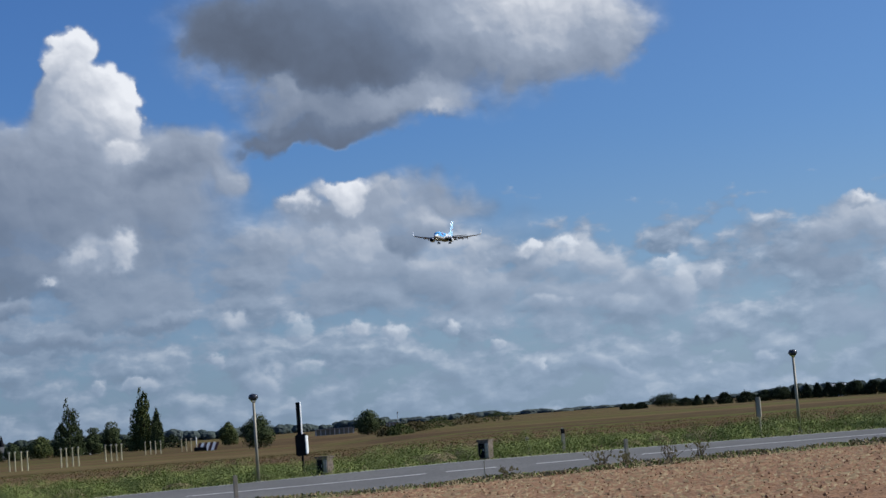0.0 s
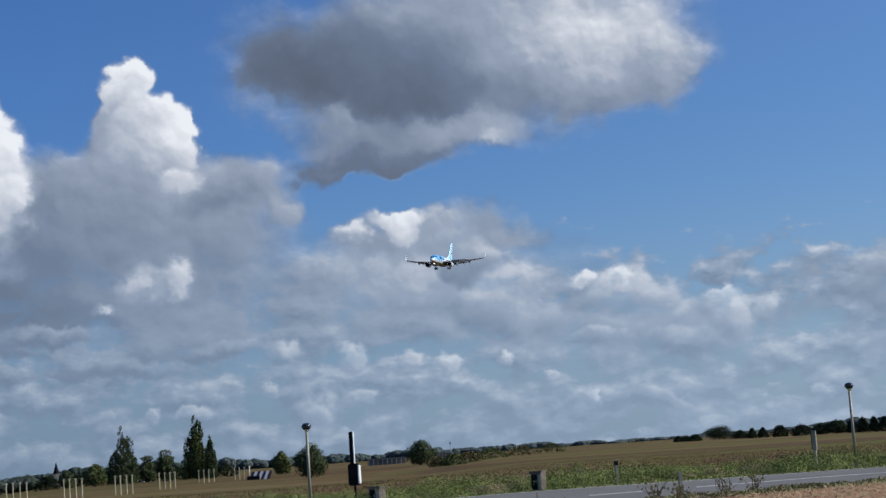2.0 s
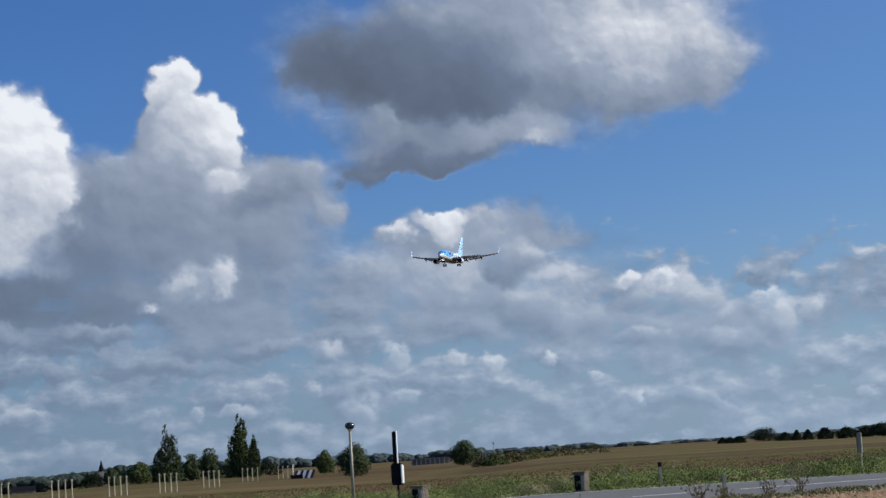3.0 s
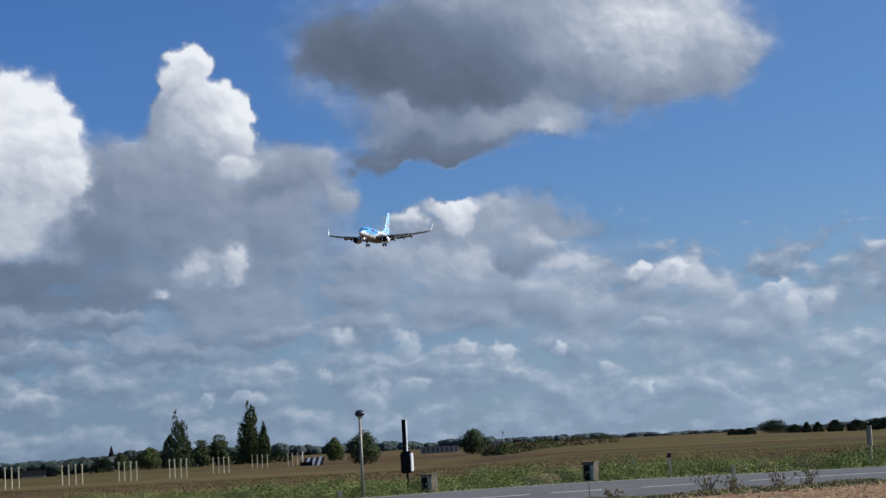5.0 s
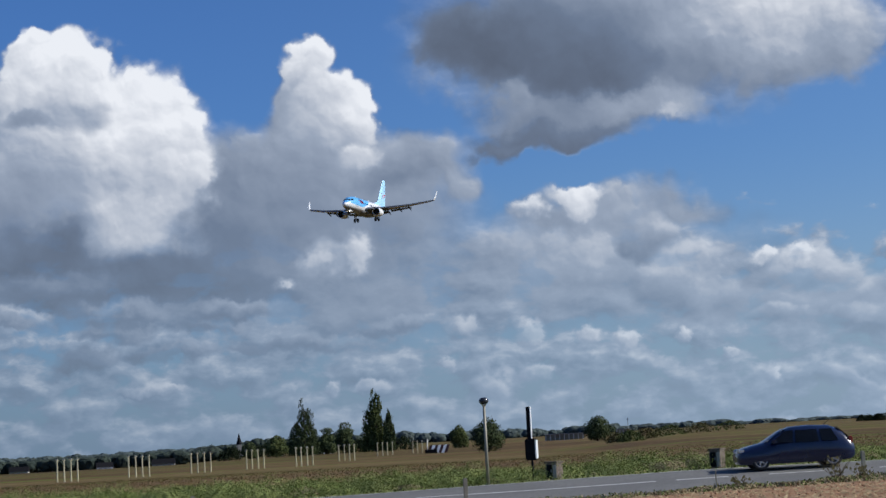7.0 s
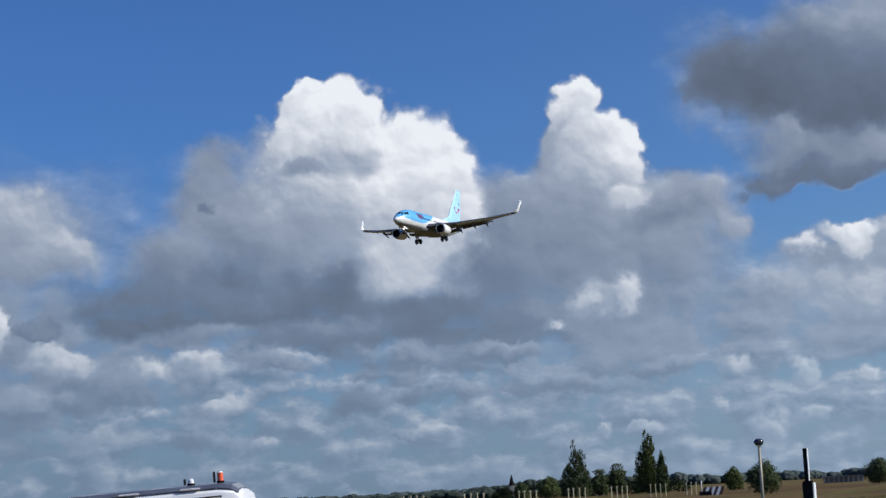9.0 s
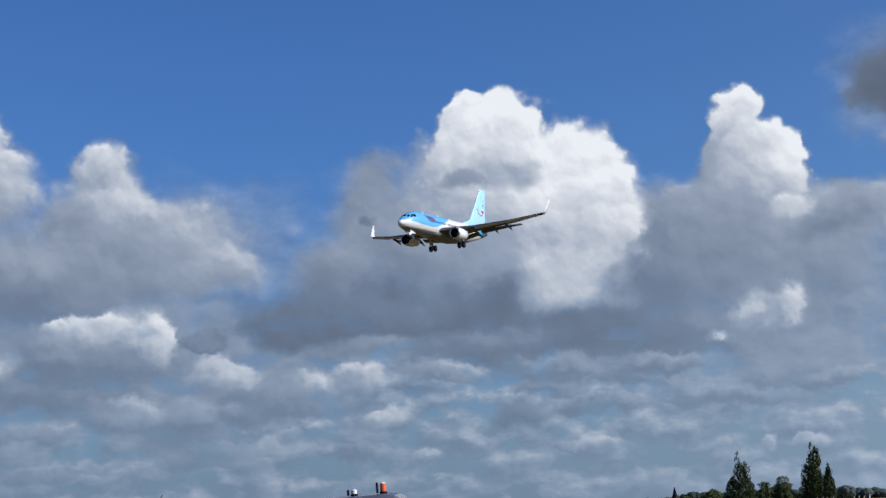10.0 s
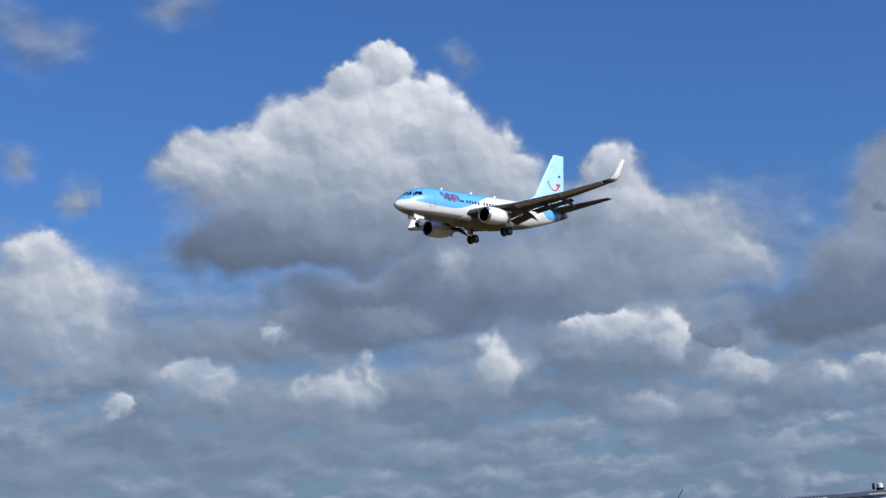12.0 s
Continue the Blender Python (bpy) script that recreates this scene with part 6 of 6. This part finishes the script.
def build_car(name, paint, label, length, height, half, rails=False):
    """A five-door car; it faces +x, wheels on z = 0."""
    car = tagged(new(name), label, "car")
    k, h = length / 4.3, height / 1.5
    prof = [(2.15, .32, .62, half * .8, .02), (2.05, .22, .74, half * .93, .04), (1.6, .2, .86, half, .06), (1.15, .2, .95, half, .08), (.55, .2, 1.32, half, .2), (.1, .2, 1.47, half, .26),
            (-.6, .2, 1.5, half, .27), (-1.3, .2, 1.46, half, .26), (-1.75, .22, 1.28, half * .98, .2), (-2.0, .26, 1.0, half * .95, .1), (-2.15, .36, .8, half * .85, .04)]
    bm = shell([(x * k, a * h, b * h, w, t) for x, a, b, w, t in prof], half)
    body = part("body", bm, paint, car, smooth=True)
    body.data.set_sharp_from_angle(angle=radians(35))
    for s in (1, -1):
        y0, y1 = s * (half + .004), s * (half - .19)
        for x0, x1, x2, x3 in ((.95, .12, .06, .35), (.02, -.85, -.8, -.02), (-.95, -1.55, -1.35, -.9)):
            bm = bmesh.new()
            pane(bm, [(x0 * k, y0, .93 * h), (x1 * k, y0, .93 * h), (x2 * k, y1, 1.36 * h), (x3 * k, y1, 1.36 * h)])
            part("side_window", bm, M_GLASS, body, "dark tinted side window")
        bm = bmesh.new()
        box(bm, .82 * k, s * (half + .08), 1.0 * h, .18, .2, .14, .03)
        part("mirror", bm, paint, car)
        bm = bmesh.new()
        box(bm, 2.02 * k, s * half * .68, .7 * h, .22, .34, .13, .03)
        part("headlight", bm, M_CHROME, car, "clear headlight")
        bm = bmesh.new()
        box(bm, -2.03 * k, s * half * .75, .92 * h, .14, .22, .26, .03)
        part("tail_light", bm, M_REDPAINT, car, "red tail light")
        for x in (1.33, -1.32):
            car_wheel(car, x * k, s * (half - .09), .32 * h ** .5)
        if rails:
            bm = bmesh.new()
            rod(bm, (.2 * k, s * (half - .3), 1.53 * h), (-1.4 * k, s * (half - .3), 1.51 * h), .025)
            for x in (.15, -.6, -1.35):
                box(bm, x * k, s * (half - .3), 1.49 * h, .1, .04, .08)
            part("roof_rail", bm, M_STEEL, car, "silver roof rail")
    bm = bmesh.new()
    pane(bm, [(1.12 * k, -half * .8, .97 * h), (1.12 * k, half * .8, .97 * h), (.33 * k, half * .62, 1.43 * h), (.33 * k, -half * .62, 1.43 * h)])
    part("windscreen", bm, M_GLASS, body, "dark windscreen")
    bm = bmesh.new()
    pane(bm, [(-2.0 * k, -half * .75, 1.03 * h), (-2.0 * k, half * .75, 1.03 * h), (-1.6 * k, half * .6, 1.4 * h), (-1.6 * k, -half * .6, 1.4 * h)])
    part("rear_window", bm, M_GLASS, body, "dark rear window")
    bm = bmesh.new()
    rod(bm, (-1.2 * k, 0, 1.5 * h), (-1.45 * k, 0, 1.68 * h), .012, .006, 6)
    part("aerial", bm, M_BLACK, car)
    return car


def build_van():
    """A panel van; faces +x, wheels on z = 0, its origin under the rear bumper."""
    van = tagged(new("van"), "white panel van with orange roof beacons parked beside the road", "van")
    half = .95
    prof = [(4.95, .35, .75, .8, .02), (4.85, .3, .95, .88, .05), (4.35, .28, 1.12, half, .08), (3.95, .28, 1.3, half, .12), (3.45, .28, 1.72, half, .17), (3.1, .28, 1.9, half, .2), (2.6, .28, 1.97, half, .2),
            (.35, .28, 1.98, half, .2), (.12, .3, 1.95, half, .2), (.0, .35, 1.85, half * .97, .17), (-.03, .45, 1.6, half * .96, .1)]
    bm = shell(prof, half)
    body = part("body", bm, M_WHITE, van, smooth=True)
    body.data.set_sharp_from_angle(angle=radians(35))
    # added panel over the white roof, coloured as the sky it reflects
    bm = bmesh.new()
    rings = []
    for x, z in ((3.0, 1.925), (2.6, 1.985), (.35, 1.995), (.15, 1.965), (.05, 1.90)):
        rings.append([(x, -.70, z - .05), (x, -.62, z + .01), (x, 0, z + .045), (x, .62, z + .01), (x, .70, z - .05), (x, 0, z - .08)])
    loft(bm, rings)
    part("roof_panel", bm, M_ROOF_SKY, van, "roof panel with the sky's reflection painted in dark grey-blue")
    for s in (1, -1):
        for x0, x1 in ((.45, 1.75), (1.9, 3.0)):
            bm = bmesh.new()
            pane(bm, [(x0, s * (half + .004), 1.12), (x1, s * (half + .004), 1.12), (x1 - .05, s * (half - .09), 1.60), (x0 + .08, s * (half - .09), 1.60)])
            w = part("side_window", bm, M_GLASS, body, "dark tinted side window")
            bm = bmesh.new()
            for a, b in (((x0, s * (half + .012), 1.12), (x0 + .08, s * (half - .08), 1.60)), ((x0 + .08, s * (half - .08), 1.60), (x1 - .05, s * (half - .08), 1.60)), ((x1 - .05, s * (half - .08), 1.60), (x1, s * (half + .012), 1.12))):
                rod(bm, a, b, .018, n=6)
            part("window_seal", bm, M_BLACK, w)
        bm = bmesh.new()
        pane(bm, [(3.1, s * (half + .004), 1.15), (4.0, s * (half + .004), 1.15), (3.45, s * (half - .1), 1.6), (3.14, s * (half - .1), 1.62)])
        part("cab_window", bm, M_GLASS, body, "dark cab window")
        bm = bmesh.new()
        rod(bm, (.28, s * (half - .155), 1.82), (3.05, s * (half - .155), 1.79), .012, n=6)
        part("gutter_seam", bm, M_BLACK, body)
        for x in (.3, 1.82):
            bm = bmesh.new()
            rod(bm, (x, s * (half + .002), .6), (x, s * (half - .16), 1.82), .008, n=6)
            part("panel_seam", bm, M_SHADE_AND_FITTINGS, body)
        for x in (.75, 1.65, 2.5):
            bm = bmesh.new()
            box(bm, x, s * .72, 1.955, .3, .05, .03, .01)
            part("roof_bracket", bm, M_WHITE, van, "white roof bracket")
        bm = bmesh.new()
        box(bm, .0, s * .82, 1.2, .06, .16, .5, .02)
        part("tail_light", bm, M_REDPAINT, van, "red tail light")
        bm = bmesh.new()
        box(bm, 4.72, s * .66, .86, .25, .34, .2, .05)
        part("headlight", bm, M_CHROME, van)
        for x in (4.05, 1.0):
            car_wheel(van, x, s * (half - .1), .33)
    bm = bmesh.new()
    pane(bm, [(4.0, -.75, 1.3), (4.0, .75, 1.3), (3.42, .66, 1.75), (3.42, -.66, 1.75)])
    part("windscreen", bm, M_GLASS, body)
    # beacons on their feet
    for x, tall, mat, lab in ((.36, .12, M_ORANGE, "orange beacon lens"), (.8, .05, M_WHITE, "pale beacon lens")):
        bm = bmesh.new()
        rod(bm, (x, .3, 1.98), (x, .3, 2.05), .055, n=14)
        foot = part("beacon_foot", bm, M_DARK, van, "black beacon foot")
        bm = bmesh.new()
        rod(bm, (x, .3, 2.045), (x, .3, 2.05 + tall), .046, .042, 16)
        part("beacon_lens", bm, mat, foot, lab)
        bm = bmesh.new()
        rod(bm, (x, .3, 2.05 + tall), (x, .3, 2.065 + tall), .043, .03, 16)
        part("beacon_cap", bm, M_WHITE, foot)
        bm = bmesh.new()
        box(bm, x + .09, .3, 2.05 + tall * .5, .02, .11, tall + .04, .004)
        part("beacon_plate", bm, M_DARK, foot, "dark plate beside the beacon")
    bm = bmesh.new()
    rod(bm, (4.62, .3, 1.02), (3.73, .3, 2.28), .011, .006, 6)
    part("aerial", bm, M_BLACK, van, "thin raked aerial")
    return van


# grey-blue base carries the reflected sky on the van's roof
M_ROOF_SKY = material("sky_tinted_roof", (0.10, 0.115, 0.15), 0.35, second=(0.08, 0.09, 0.12), scale=2.0, coat=0.5)
van = build_van()
VAN_REAR, VAN_FRONT = at(23.35, 26.0), at(33.0, 27.0)
van_turn = math.degrees(math.atan2(VAN_FRONT.y - VAN_REAR.y, VAN_FRONT.x - VAN_REAR.x))
van.matrix_world = pose(VAN_REAR.x, VAN_REAR.y, 0.03, 0, 0, van_turn) @ pose(0, 0, 0, 0, 2.3, 0)

blue_car = build_car("hatchback", M_CARBLUE, "dark blue hatchback car driving along the road", 4.1, 1.47, .87)
white_car = build_car("estate_car", M_WHITE, "white estate car with roof rails driving along the road", 4.6, 1.84, .92, True)


def on_road(u, s, facing):
    p = ROAD_O + ROAD_DIR * u + ROAD_N * s
    q = ROAD_O + ROAD_DIR * (u + facing) + ROAD_N * s
    z, zq = ground_z(p.x, p.y) + .055, ground_z(q.x, q.y) + .055
    turn = math.degrees(math.atan2(ROAD_DIR.y, ROAD_DIR.x)) + (0 if facing > 0 else 180)
    return pose(p.x, p.y, z, 0, 0, turn) @ pose(0, 0, 0, 0, -math.degrees(math.atan2(zq - z, 1)), 0)


BLUE_ROWS = [(t, on_road(8.9 - 16.7 * (t - 6.7), 1.9, -1)) for t in (0, 1.5, 3, 4.5, 5.5, 6, 6.5, 7, 7.5, 8, 8.5, 9, 10, 11, 12)]
WHITE_ROWS = [(t, on_road(-14.6 + 12.0 * (t - 11.0), -1.9, 1)) for t in (0, 2, 4, 6, 8, 9, 9.5, 10, 10.5, 11, 11.5, 12)]


def motions():
    walk(airliner, AIRLINER_ROWS)
    walk(blue_car, BLUE_ROWS)
    walk(white_car, WHITE_ROWS)


motions()
